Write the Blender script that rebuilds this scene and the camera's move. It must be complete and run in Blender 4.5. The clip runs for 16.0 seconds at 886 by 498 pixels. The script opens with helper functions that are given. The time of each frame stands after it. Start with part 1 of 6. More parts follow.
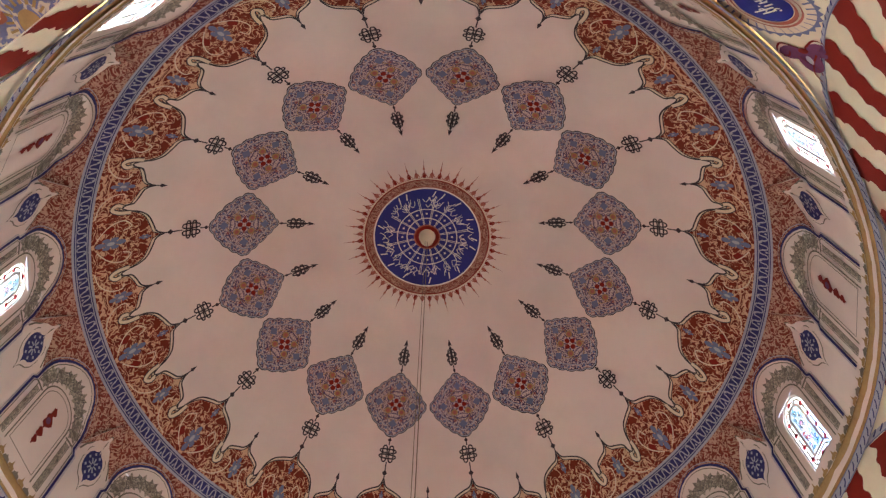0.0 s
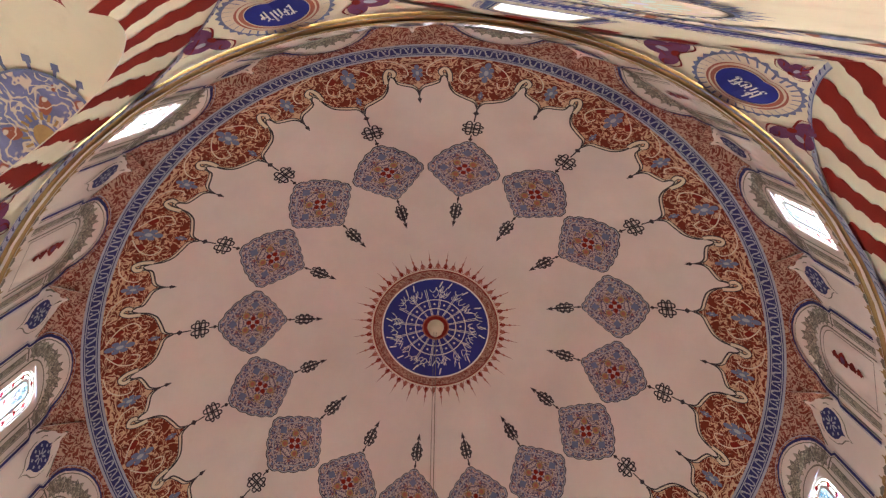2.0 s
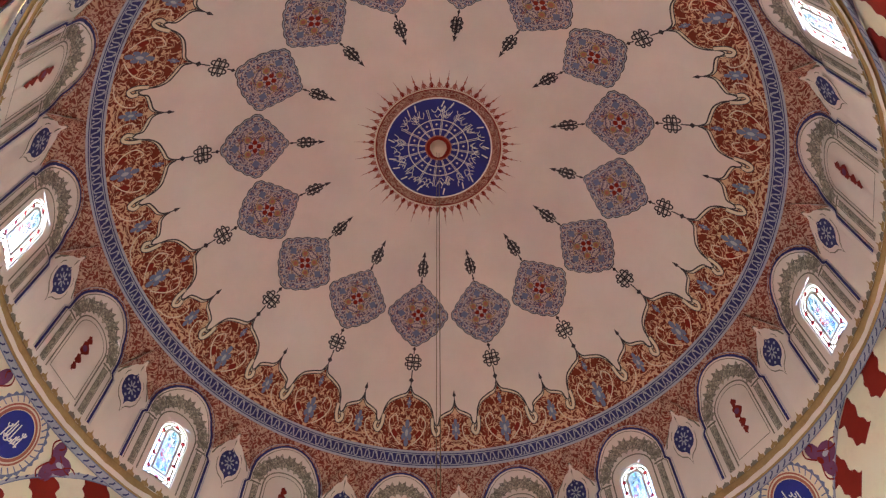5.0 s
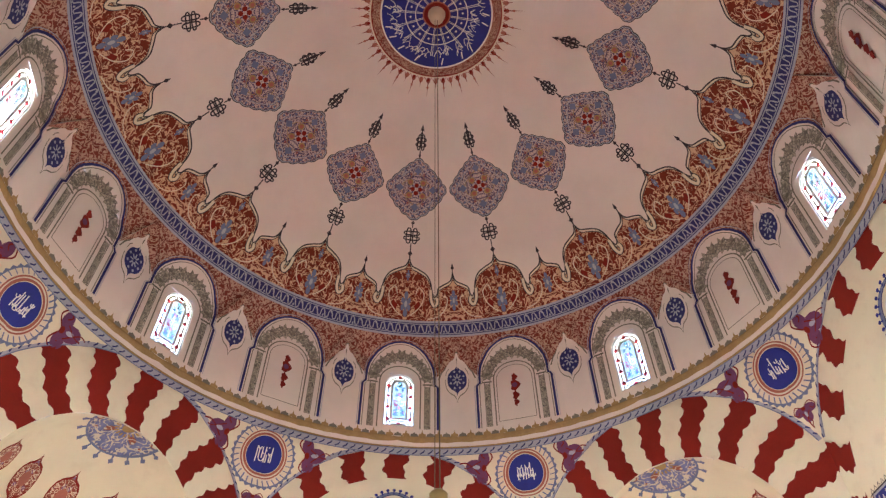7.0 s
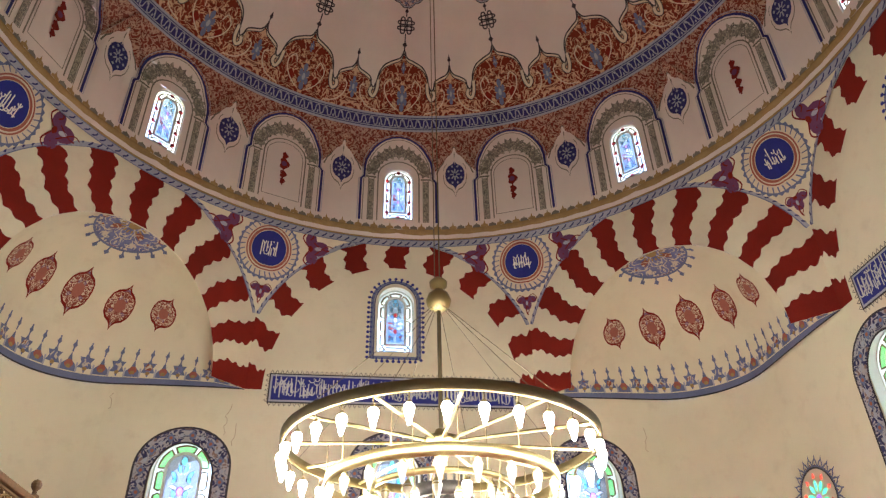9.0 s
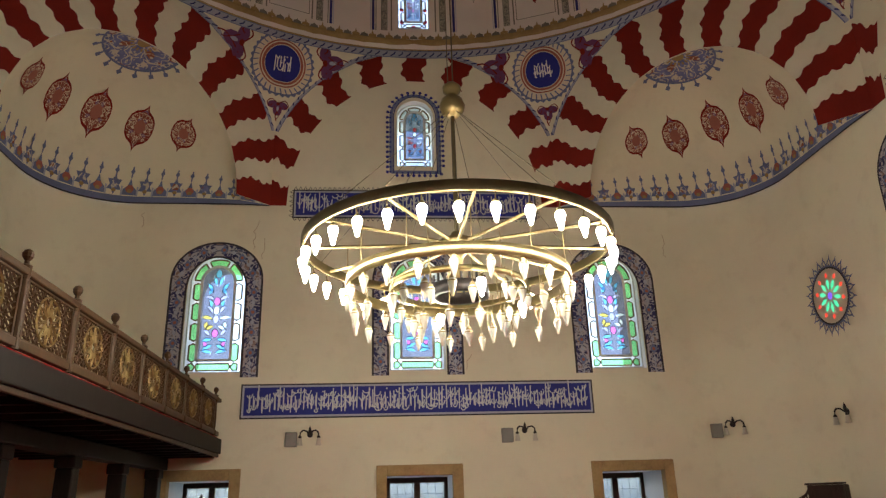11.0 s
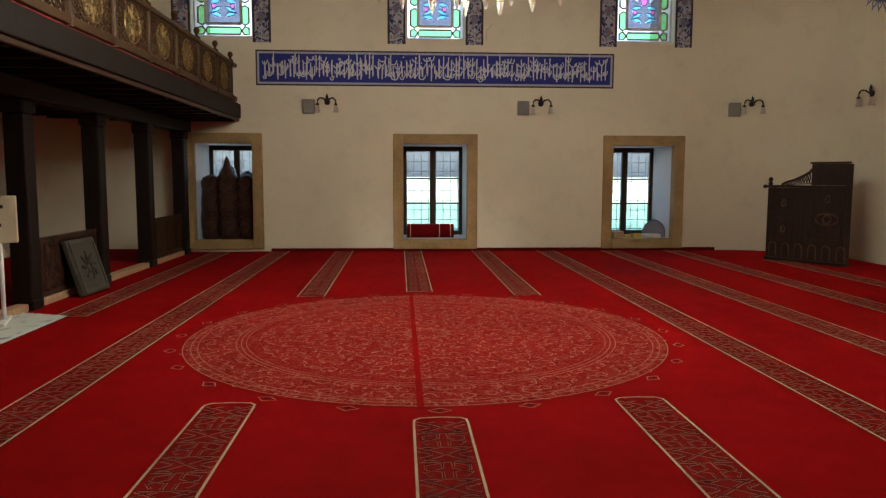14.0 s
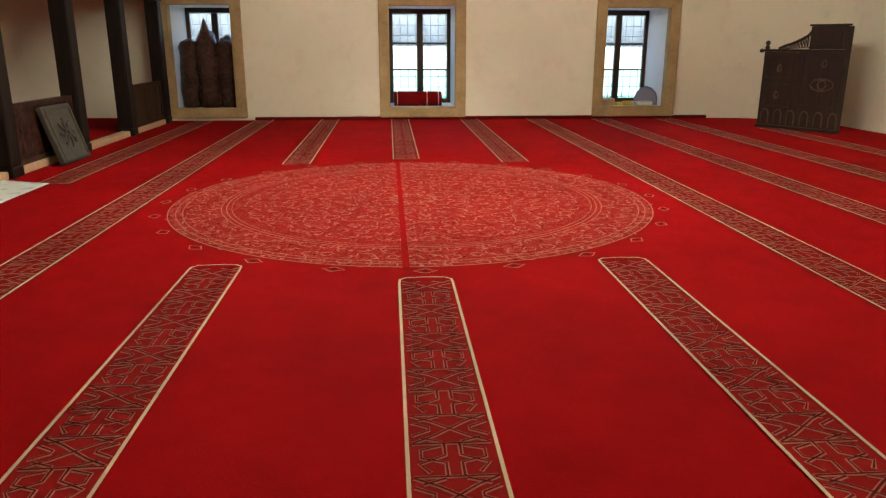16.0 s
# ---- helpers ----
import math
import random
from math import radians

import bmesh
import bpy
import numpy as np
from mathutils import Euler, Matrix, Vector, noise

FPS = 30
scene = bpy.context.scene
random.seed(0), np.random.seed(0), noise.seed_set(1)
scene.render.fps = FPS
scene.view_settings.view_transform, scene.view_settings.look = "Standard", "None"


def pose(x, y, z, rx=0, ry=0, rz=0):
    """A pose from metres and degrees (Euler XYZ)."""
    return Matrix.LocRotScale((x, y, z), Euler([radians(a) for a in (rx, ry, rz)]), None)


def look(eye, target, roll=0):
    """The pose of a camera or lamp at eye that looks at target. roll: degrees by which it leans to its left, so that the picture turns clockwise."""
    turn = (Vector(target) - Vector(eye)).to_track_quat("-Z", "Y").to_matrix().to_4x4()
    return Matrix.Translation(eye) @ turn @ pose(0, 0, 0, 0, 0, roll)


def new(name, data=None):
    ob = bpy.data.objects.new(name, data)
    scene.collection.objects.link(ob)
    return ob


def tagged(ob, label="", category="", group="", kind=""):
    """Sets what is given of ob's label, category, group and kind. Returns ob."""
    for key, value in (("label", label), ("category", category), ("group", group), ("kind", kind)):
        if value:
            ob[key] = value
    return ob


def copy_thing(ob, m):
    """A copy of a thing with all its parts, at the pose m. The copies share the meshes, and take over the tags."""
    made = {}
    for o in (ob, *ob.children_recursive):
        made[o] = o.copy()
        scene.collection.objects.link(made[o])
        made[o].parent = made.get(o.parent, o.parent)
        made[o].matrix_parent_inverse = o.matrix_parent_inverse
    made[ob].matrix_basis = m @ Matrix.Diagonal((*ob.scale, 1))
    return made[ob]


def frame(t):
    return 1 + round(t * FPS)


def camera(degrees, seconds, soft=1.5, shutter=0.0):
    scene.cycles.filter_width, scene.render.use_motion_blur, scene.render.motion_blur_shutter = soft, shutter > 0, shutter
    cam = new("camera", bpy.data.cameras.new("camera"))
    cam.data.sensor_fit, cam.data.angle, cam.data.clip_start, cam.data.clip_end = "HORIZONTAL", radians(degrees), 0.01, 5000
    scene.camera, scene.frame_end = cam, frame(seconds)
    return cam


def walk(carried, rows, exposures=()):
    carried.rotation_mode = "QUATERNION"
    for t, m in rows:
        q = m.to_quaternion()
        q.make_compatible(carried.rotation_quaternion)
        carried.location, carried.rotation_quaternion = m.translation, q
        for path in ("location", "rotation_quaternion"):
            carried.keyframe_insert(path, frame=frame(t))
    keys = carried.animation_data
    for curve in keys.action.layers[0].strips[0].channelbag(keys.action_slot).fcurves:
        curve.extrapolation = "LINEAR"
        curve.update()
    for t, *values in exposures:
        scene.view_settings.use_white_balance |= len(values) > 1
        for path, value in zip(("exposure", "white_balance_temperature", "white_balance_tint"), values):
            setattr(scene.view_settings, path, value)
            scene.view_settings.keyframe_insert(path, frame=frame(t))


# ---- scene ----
# A domed square prayer hall: walls 6.6 m from the middle, dome on eight arches, camera turning near the entrance wall.
cam = camera(63, 16.0, soft=1.3)
PATH = [  # seconds, eye, yaw to the left, pitch, roll
    (0.0, -0.863, -6.243, 1.513, -11.15, 66.52, -0.06),
    (0.5, -0.854, -6.246, 1.507, -11.21, 69.63, -0.79),
    (1.0, -0.839, -6.252, 1.504, -10.88, 71.21, -1.11),
    (1.5, -0.826, -6.261, 1.489, -10.56, 72.10, -1.24),
    (2.0, -0.812, -6.269, 1.468, -9.00, 73.64, -0.40),
    (2.5, -0.803, -6.280, 1.445, -6.63, 76.36, 2.32),
    (3.0, -0.804, -6.289, 1.429, -5.47, 77.50, 4.15),
    (3.5, -0.808, -6.285, 1.441, -6.50, 73.64, 1.66),
    (4.0, -0.815, -6.273, 1.459, -7.28, 66.99, -0.16),
    (6.5, -0.813, -6.221, 1.446, -8.29, 53.54, -0.58),
    (7.0, -0.815, -6.213, 1.480, -8.14, 49.66, -0.73),
    (7.5, -0.818, -6.214, 1.534, -8.15, 45.95, -0.89),
    (8.0, -0.813, -6.200, 1.543, -8.14, 41.58, -0.62),
    (8.5, -0.807, -6.182, 1.531, -8.16, 37.48, -0.77),
    (9.0, -0.810, -6.169, 1.504, -8.00, 33.56, -1.41),
    (11.5, -0.690, -6.100, 1.363, -4.85, 15.88, -1.28),
    (12.0, -0.699, -6.078, 1.347, -4.59, 12.01, -0.22),
    (12.5, -0.705, -6.016, 1.324, -4.38, 7.52, -0.38),
    (13.0, -0.668, -5.992, 1.355, -5.27, 3.11, -0.21),
    (13.5, -0.634, -6.025, 1.323, -3.77, -0.69, 0.12),
    (14.0, -0.613, -6.018, 1.303, -3.35, -5.74, 0.14),
    (14.5, -0.608, -6.012, 1.280, -3.61, -8.64, 0.36),
    (15.0, -0.597, -5.997, 1.258, -3.59, -11.65, 0.34),
    (15.5, -0.593, -5.994, 1.237, -3.89, -14.13, 0.37),
    (16.0, -0.584, -5.992, 1.229, -4.20, -15.74, 0.09),
]


def aim(x, y, z, yaw, pitch, roll):
    a, b = radians(yaw), radians(pitch)
    way = Vector((-math.sin(a) * math.cos(b), math.cos(a) * math.cos(b), math.sin(b)))
    return look((x, y, z), Vector((x, y, z)) + way, roll)


EXPOSURES = [  # seconds, stops, white balance and tint
    (0.0, 4.80, 6080, 8), (3.0, 4.90, 6080, 8), (4.0, 4.83, 6080, 8), (7.5, 4.97, 6080, 8), (9.0, 4.36, 6350, 5), (11.5, 3.08, 6750, 4), (12.5, 2.93, 6750, 4), (14.0, 2.90, 6750, 4), (15.0, 3.28, 6750, 4), (15.5, 3.50, 6750, 4), (16.0, 3.80, 6750, 4),
]
walk(cam, [(t, aim(*r)) for t, *r in PATH], EXPOSURES)

# ---- world and light ----
world = bpy.data.worlds.new("sky")
scene.world = world
world.use_nodes = True
wn = world.node_tree.nodes
sky = wn.new("ShaderNodeTexSky")
sky.sky_type, sky.sun_disc, sky.sun_elevation, sky.sun_rotation = "NISHITA", False, radians(50), radians(200)
sky.dust_density, sky.air_density = 6.0, 0.7
world.node_tree.links.new(sky.outputs[0], wn["Background"].inputs[0])
wn["Background"].inputs[1].default_value = 0.15
sun = new("sun", bpy.data.lights.new("sun", "SUN"))
sun.data.energy, sun.data.angle, sun.data.color = 3.0, radians(12), (1.0, 0.95, 0.88)
sun.matrix_world = look((0, 0, 40), (8, 18, 20))
BULB = 22.0
DAY_DRUM = 0.13

# ---- materials ----


def material(name, rough=0.6, metal=0.0):
    m = bpy.data.materials.new(name)
    m.use_nodes = True
    b = m.node_tree.nodes["Principled BSDF"]
    b.inputs["Roughness"].default_value, b.inputs["Metallic"].default_value = rough, metal
    b.inputs["Specular IOR Level"].default_value = 0.28
    return m, m.node_tree.nodes, m.node_tree.links, b


def ramp(nodes, links, fac, stops, mode="LINEAR"):
    r = nodes.new("ShaderNodeValToRGB")
    r.color_ramp.interpolation = mode
    while len(r.color_ramp.elements) < len(stops):
        r.color_ramp.elements.new(0.5)
    for e, (p, c) in zip(r.color_ramp.elements, stops):
        e.position, e.color = p, (*c, 1) if len(c) == 3 else c
    links.new(fac, r.inputs[0])
    return r.outputs[0]


def noise_tex(nodes, links, vec, scale, detail=3.0, rough=0.55, distort=0.0):
    n = nodes.new("ShaderNodeTexNoise")
    n.inputs["Scale"].default_value, n.inputs["Detail"].default_value = scale, detail
    n.inputs["Roughness"].default_value, n.inputs["Distortion"].default_value = rough, distort
    links.new(vec, n.inputs["Vector"])
    return n.outputs["Fac"]


def mixc(nodes, links, fac, a, b, kind="MIX"):
    n = nodes.new("ShaderNodeMix")
    n.data_type, n.blend_type = "RGBA", kind
    for sock, v in ((n.inputs[0], fac), (n.inputs[6], a), (n.inputs[7], b)):
        if isinstance(v, bpy.types.NodeSocket):
            links.new(v, sock)
        elif isinstance(v, tuple):
            sock.default_value = (*v, 1)
        else:
            sock.default_value = v
    return n.outputs[2]


def bump(nodes, links, bsdf, height, strength, dist=0.01):
    n = nodes.new("ShaderNodeBump")
    n.inputs["Strength"].default_value, n.inputs["Distance"].default_value = strength, dist
    links.new(height, n.inputs["Height"])
    links.new(n.outputs[0], bsdf.inputs["Normal"])


def worn(name, colour, rough=0.7, vary=0.25, fine=40.0, broad=1.3, relief=0.15, metal=0.0, space="Object"):
    """A coat of one colour with broad stains and fine grain."""
    m, n, l, b = material(name, rough, metal)
    c = n.new("ShaderNodeTexCoord").outputs[space]
    big, small = noise_tex(n, l, c, broad, 5), noise_tex(n, l, c, fine, 4)
    lo, hi = tuple(x * (1 - vary) for x in colour), tuple(min(1, x * (1 + vary * 0.6)) for x in colour)
    base = ramp(n, l, big, [(0.3, lo), (0.7, hi)])
    base = mixc(n, l, 0.35, base, ramp(n, l, small, [(0.3, lo), (0.7, hi)]))
    l.new(base, b.inputs["Base Color"])
    bump(n, l, b, small, relief)
    return m


def plaster_material(name, colour, stain):
    m, n, l, b = material(name, 0.85)
    c = n.new("ShaderNodeTexCoord").outputs["Object"]
    a = noise_tex(n, l, c, 0.55, 6, 0.6)
    d = noise_tex(n, l, c, 2.6, 5, 0.65)
    f = noise_tex(n, l, c, 60, 3)
    base = ramp(n, l, a, [(0.32, tuple(x * 0.9 for x in colour)), (0.6, colour)])
    base = mixc(n, l, ramp(n, l, d, [(0.53, (0, 0, 0)), (0.78, (0.65, 0.65, 0.65))]), base, stain)
    l.new(base, b.inputs["Base Color"])
    bump(n, l, b, mixc(n, l, 0.5, d, f), 0.12, 0.008)
    return m


def vine_material(name, ground, line, scale, width=0.03, accent=None, rough=0.75):
    """Painted arabesque: winding vines on a coloured ground, laid out by the part's own mirrored coordinates."""
    m, n, l, b = material(name, rough)
    c = n.new("ShaderNodeTexCoord").outputs["UV"]
    f = noise_tex(n, l, c, scale, 1.2, 0.5, 1.4)
    band = ramp(n, l, f, [(0.5 - 2.2 * width, (0, 0, 0)), (0.5 - width, (1, 1, 1)), (0.5 + width, (1, 1, 1)), (0.5 + 2.2 * width, (0, 0, 0))])
    g = noise_tex(n, l, c, scale * 2.3, 1, 0.5, 0.8)
    band2 = ramp(n, l, g, [(0.68, (0, 0, 0)), (0.71, (1, 1, 1))])
    wear = noise_tex(n, l, c, 6, 4)
    base = ramp(n, l, wear, [(0.3, tuple(x * 0.7 for x in ground)), (0.7, tuple(x * 1.2 for x in ground))])
    if accent:
        base = mixc(n, l, ramp(n, l, noise_tex(n, l, c, scale * 0.8, 0.5), [(0.6, (0, 0, 0)), (0.63, (1, 1, 1))]), base, accent)
    base = mixc(n, l, band2, base, tuple(0.6 * x + 0.4 * y for x, y in zip(line, ground)))
    base = mixc(n, l, band, base, line)
    l.new(base, b.inputs["Base Color"])
    return m


def glass_material(name, colour, clear=0.75):
    """Coloured window glass: part clear, part milky."""
    m, n, l, b = material(name, 0.2)
    tr, tl, mx = n.new("ShaderNodeBsdfTransparent"), n.new("ShaderNodeBsdfTranslucent"), n.new("ShaderNodeMixShader")
    c = n.new("ShaderNodeTexCoord").outputs["Object"]
    v = ramp(n, l, noise_tex(n, l, c, 9, 2), [(0.3, tuple(x * 0.75 for x in colour)), (0.7, colour)])
    l.new(v, tr.inputs[0])
    l.new(v, tl.inputs[0])
    mx.inputs[0].default_value = 1 - clear
    l.new(tr.outputs[0], mx.inputs[1])
    l.new(tl.outputs[0], mx.inputs[2])
    l.new(mx.outputs[0], n["Material Output"].inputs[0])
    return m


PLASTER = plaster_material("cream_plaster", (0.77, 0.72, 0.555), (0.64, 0.575, 0.43))
DOME_WHITE = plaster_material("dome_plaster", (0.775, 0.69, 0.645), (0.71, 0.63, 0.585))
RED = worn("dark_red_paint", (0.215, 0.013, 0.007), 0.75)
CREAM = worn("cream_paint", (0.72, 0.64, 0.50), 0.8, 0.12)
NAVY = worn("navy_paint", (0.028, 0.032, 0.16), 0.7, 0.3)
BLUE = worn("royal_blue_paint", (0.022, 0.030, 0.25), 0.65, 0.3)
GREYBLUE = worn("grey_blue_paint", (0.16, 0.19, 0.33), 0.75, 0.25)
PALE = worn("pale_blue_paint", (0.40, 0.42, 0.52), 0.75, 0.2)
DARK = worn("black_outline_paint", (0.045, 0.04, 0.05), 0.7, 0.3)
OLIVE = worn("grey_olive_paint", (0.20, 0.185, 0.15), 0.75, 0.3)
OCHRE = worn("ochre_paint", (0.38, 0.26, 0.12), 1.0, 0.25, 25, 4, 0.3)
OCHRE.node_tree.nodes["Principled BSDF"].inputs["Specular IOR Level"].default_value = 0.03
ROSE = worn("rose_paint", (0.38, 0.13, 0.095), 0.75, 0.25)
PLUM = worn("plum_paint", (0.16, 0.05, 0.13), 0.75, 0.3)
WHITE = worn("white_paint", (0.80, 0.78, 0.76), 0.7, 0.1)
VINE_RED = vine_material("red_arabesque", (0.185, 0.024, 0.010), (0.64, 0.42, 0.27), 6.8, 0.028, None)
VINE_RED_FINE = vine_material("fine_red_arabesque", (0.20, 0.040, 0.025), (0.50, 0.33, 0.25), 9.0, 0.035, None)
VINE_BLUE = vine_material("grey_blue_arabesque", (0.098, 0.072, 0.150), (0.56, 0.46, 0.44), 8.5, 0.040, (0.25, 0.085, 0.09))
VINE_LACE = vine_material("blue_lace_arabesque", (0.17, 0.19, 0.38), (0.60, 0.54, 0.44), 6.0, 0.030, (0.30, 0.10, 0.06))
VINE_TILE = vine_material("tile_border_arabesque", (0.035, 0.038, 0.12), (0.42, 0.40, 0.44), 8.0, 0.045, (0.26, 0.17, 0.15))
VINE_GREY = vine_material("grey_garland", (0.19, 0.175, 0.15), (0.42, 0.38, 0.31), 14.0, 0.04, (0.10, 0.095, 0.095))
VINE_SHELL = vine_material("red_cartouche", (0.26, 0.060, 0.040), (0.70, 0.58, 0.44), 13.0, 0.030, (0.22, 0.12, 0.20))
STONE = worn("honey_stone", (0.40, 0.275, 0.13), 0.8, 0.35, 30, 3, 0.4)
REVEAL = worn("reveal_plaster", (0.72, 0.72, 0.74), 0.85, 0.1)
BRASS = worn("brass", (0.32, 0.25, 0.12), 0.42, 0.15, 20, 3, 0.03, 1.0)
BRASS_DARK = worn("dull_brass", (0.15, 0.12, 0.07), 0.45, 0.25, 20, 3, 0.05, 0.9)
IRON = worn("dark_iron", (0.035, 0.03, 0.028), 0.5, 0.3, 30, 3, 0.1, 0.6)
LEAD = worn("lead_came", (0.10, 0.085, 0.08), 0.6, 0.3)
BROWN_LEAD = worn("brown_glazing_bar", (0.20, 0.12, 0.06), 0.6, 0.3)
GYPSUM = worn("gypsum_tracery", (0.62, 0.60, 0.56), 0.8, 0.12)
GLASS = {k: glass_material(k + "_glass", c) for k, c in dict(
    green=(0.36, 0.92, 0.34), white=(0.92, 0.95, 0.90), blue=(0.20, 0.55, 0.80), pink=(0.78, 0.18, 0.55), amber=(0.85, 0.60, 0.12),
    red=(0.75, 0.05, 0.06), grey=(0.22, 0.21, 0.25), lilac=(0.55, 0.50, 0.68), teal=(0.10, 0.70, 0.45), violet=(0.30, 0.15, 0.75)).items()}
HIGH_GLASS = {k: glass_material("high_" + k + "_glass", tuple(0.30 * v for v in c)) for k, c in dict(
    white=(2.6, 2.7, 2.7), blue=(0.30, 0.75, 1.2), pink=(1.2, 0.45, 0.9), amber=(1.3, 0.25, 0.2), red=(1.0, 0.10, 0.12), grey=(0.72, 0.82, 1.05), lilac=(1.1, 1.0, 1.4), teal=(0.35, 1.2, 0.85)).items()}
FROST = glass_material("frosted_glass", (0.84, 0.91, 0.98), 0.75)
FROST_GREEN = glass_material("sea_green_glass", (0.36, 0.60, 0.62), 0.75)
GILT = worn("gilded_carving", (0.25, 0.175, 0.07), 0.5, 0.3, 30, 6, 0.1, 0.6)


def wood_material(name, dark, light, rough=0.5):
    m, n, l, b = material(name, rough)
    tc = n.new("ShaderNodeTexCoord").outputs["Object"]
    mp = n.new("ShaderNodeMapping")
    mp.inputs["Scale"].default_value = (6, 6, 0.7)
    l.new(tc, mp.inputs["Vector"])
    f = noise_tex(n, l, mp.outputs[0], 3, 6, 0.6, 1.2)
    g = noise_tex(n, l, tc, 1.5, 4)
    base = mixc(n, l, 0.3, ramp(n, l, f, [(0.3, dark), (0.7, light)]), ramp(n, l, g, [(0.3, dark), (0.7, light)]))
    l.new(base, b.inputs["Base Color"])
    bump(n, l, b, f, 0.2, 0.004)
    return m


WALNUT = wood_material("walnut_wood", (0.020, 0.009, 0.005), (0.06, 0.030, 0.014), 0.5)
GILT_WOOD = wood_material("honey_brown_wood", (0.036, 0.016, 0.006), (0.090, 0.043, 0.014), 0.5)
EBONY = wood_material("black_brown_wood", (0.006, 0.004, 0.003), (0.018, 0.011, 0.008), 0.6)
EBONY.node_tree.nodes["Principled BSDF"].inputs["Specular IOR Level"].default_value = 0.2
PINE = wood_material("pale_timber", (0.42, 0.26, 0.14), (0.62, 0.42, 0.26), 0.6)


def carpet_material(name, colour, lines=None, scale=16.0):
    m, n, l, b = material(name, 0.95)
    b.inputs["Sheen Weight"].default_value = 0.0
    b.inputs["Specular IOR Level"].default_value = 0.04
    c = n.new("ShaderNodeTexCoord").outputs["Object"]
    pile, patch, swirl = noise_tex(n, l, c, 260, 2), noise_tex(n, l, c, 0.9, 5, 0.6), noise_tex(n, l, c, 5, 4)
    lo, hi = tuple(x * 0.64 for x in colour), tuple(x * 1.14 for x in colour)
    base = ramp(n, l, patch, [(0.3, lo), (0.7, hi)])
    base = mixc(n, l, 0.3, base, ramp(n, l, swirl, [(0.35, lo), (0.65, hi)]))
    base = mixc(n, l, 0.25, base, ramp(n, l, pile, [(0.3, lo), (0.7, hi)]))
    if lines:
        f = noise_tex(n, l, c, scale, 1.5, 0.5, 2.0)
        v = ramp(n, l, f, [(0.43, (0, 0, 0)), (0.46, (1, 1, 1)), (0.50, (1, 1, 1)), (0.53, (0, 0, 0))])
        base = mixc(n, l, v, base, lines)
    l.new(base, b.inputs["Base Color"])
    bump(n, l, b, pile, 0.5, 0.006)
    return m


CARPET = carpet_material("red_carpet", (0.335, 0.0030, 0.005))
CARPET_ROSE = carpet_material("rose_patterned_carpet", (0.34, 0.010, 0.011), (0.40, 0.06, 0.045), 15.0)
CARPET_LINE = carpet_material("beige_carpet_line", (0.70, 0.53, 0.36))
CARPET_ROSELINE = carpet_material("rose_carpet_line", (0.56, 0.20, 0.14))
CARPET_SOFT = carpet_material("soft_rose_carpet_line", (0.55, 0.19, 0.13))
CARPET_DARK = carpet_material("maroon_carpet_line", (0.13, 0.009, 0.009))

# ---- building helpers ----


def finish(ob, mats, parent=None, label=""):
    for m in mats:
        ob.data.materials.append(m)
    if parent:
        ob.parent = parent
    return tagged(ob, label)


def part(name, bm, mat, parent=None, label="", smooth=False):
    """Links a bmesh as one mesh object, under a thing or a part where one is given."""
    bmesh.ops.recalc_face_normals(bm, faces=bm.faces)
    me = bpy.data.meshes.new(name)
    bm.to_mesh(me)
    bm.free()
    if smooth:
        me.polygons.foreach_set("use_smooth", [True] * len(me.polygons))
    return finish(new(name, me), [mat], parent, label)


def base(name, label, category, group="", m=None, kind=""):
    ob = tagged(new(name), label, category, group, kind)
    ob.empty_display_size = 0.2
    if m is not None:
        ob.matrix_basis = m
    return ob


def box(bm, lo, hi, m=None, bevel=0.0):
    c, s = [(a + b) / 2 for a, b in zip(lo, hi)], [b - a for a, b in zip(lo, hi)]
    t = Matrix.Translation(c) @ Matrix.Diagonal((*s, 1))
    made = bmesh.ops.create_cube(bm, size=1, matrix=(m @ t) if m is not None else t)["verts"]
    if bevel:
        edges = list({e for v in made for e in v.link_edges})
        bmesh.ops.bevel(bm, geom=edges, offset=bevel, segments=2, affect="EDGES", profile=0.5)
    return bm


def boxes(*specs, bevel=0.0):
    bm = bmesh.new()
    for lo, hi in specs:
        box(bm, lo, hi, None, bevel)
    return bm


def lathe(profile, n=24, bm=None, m=None, a0=0.0, a1=2 * math.pi):
    """Turns (radius, z) points round the z axis."""
    bm = bm or bmesh.new()
    full = abs(a1 - a0 - 2 * math.pi) < 1e-6
    k = n if full else n + 1
    rings = []
    for r, z in profile:
        ring = []
        for i in range(k):
            a = a0 + (a1 - a0) * i / n
            p = Vector((r * math.cos(a), r * math.sin(a), z))
            ring.append(bm.verts.new(m @ p if m is not None else p))
        rings.append(ring)
    for r0, r1 in zip(rings, rings[1:]):
        for i in range(n):
            bm.faces.new((r0[i], r0[(i + 1) % k], r1[(i + 1) % k], r1[i]))
    return bm


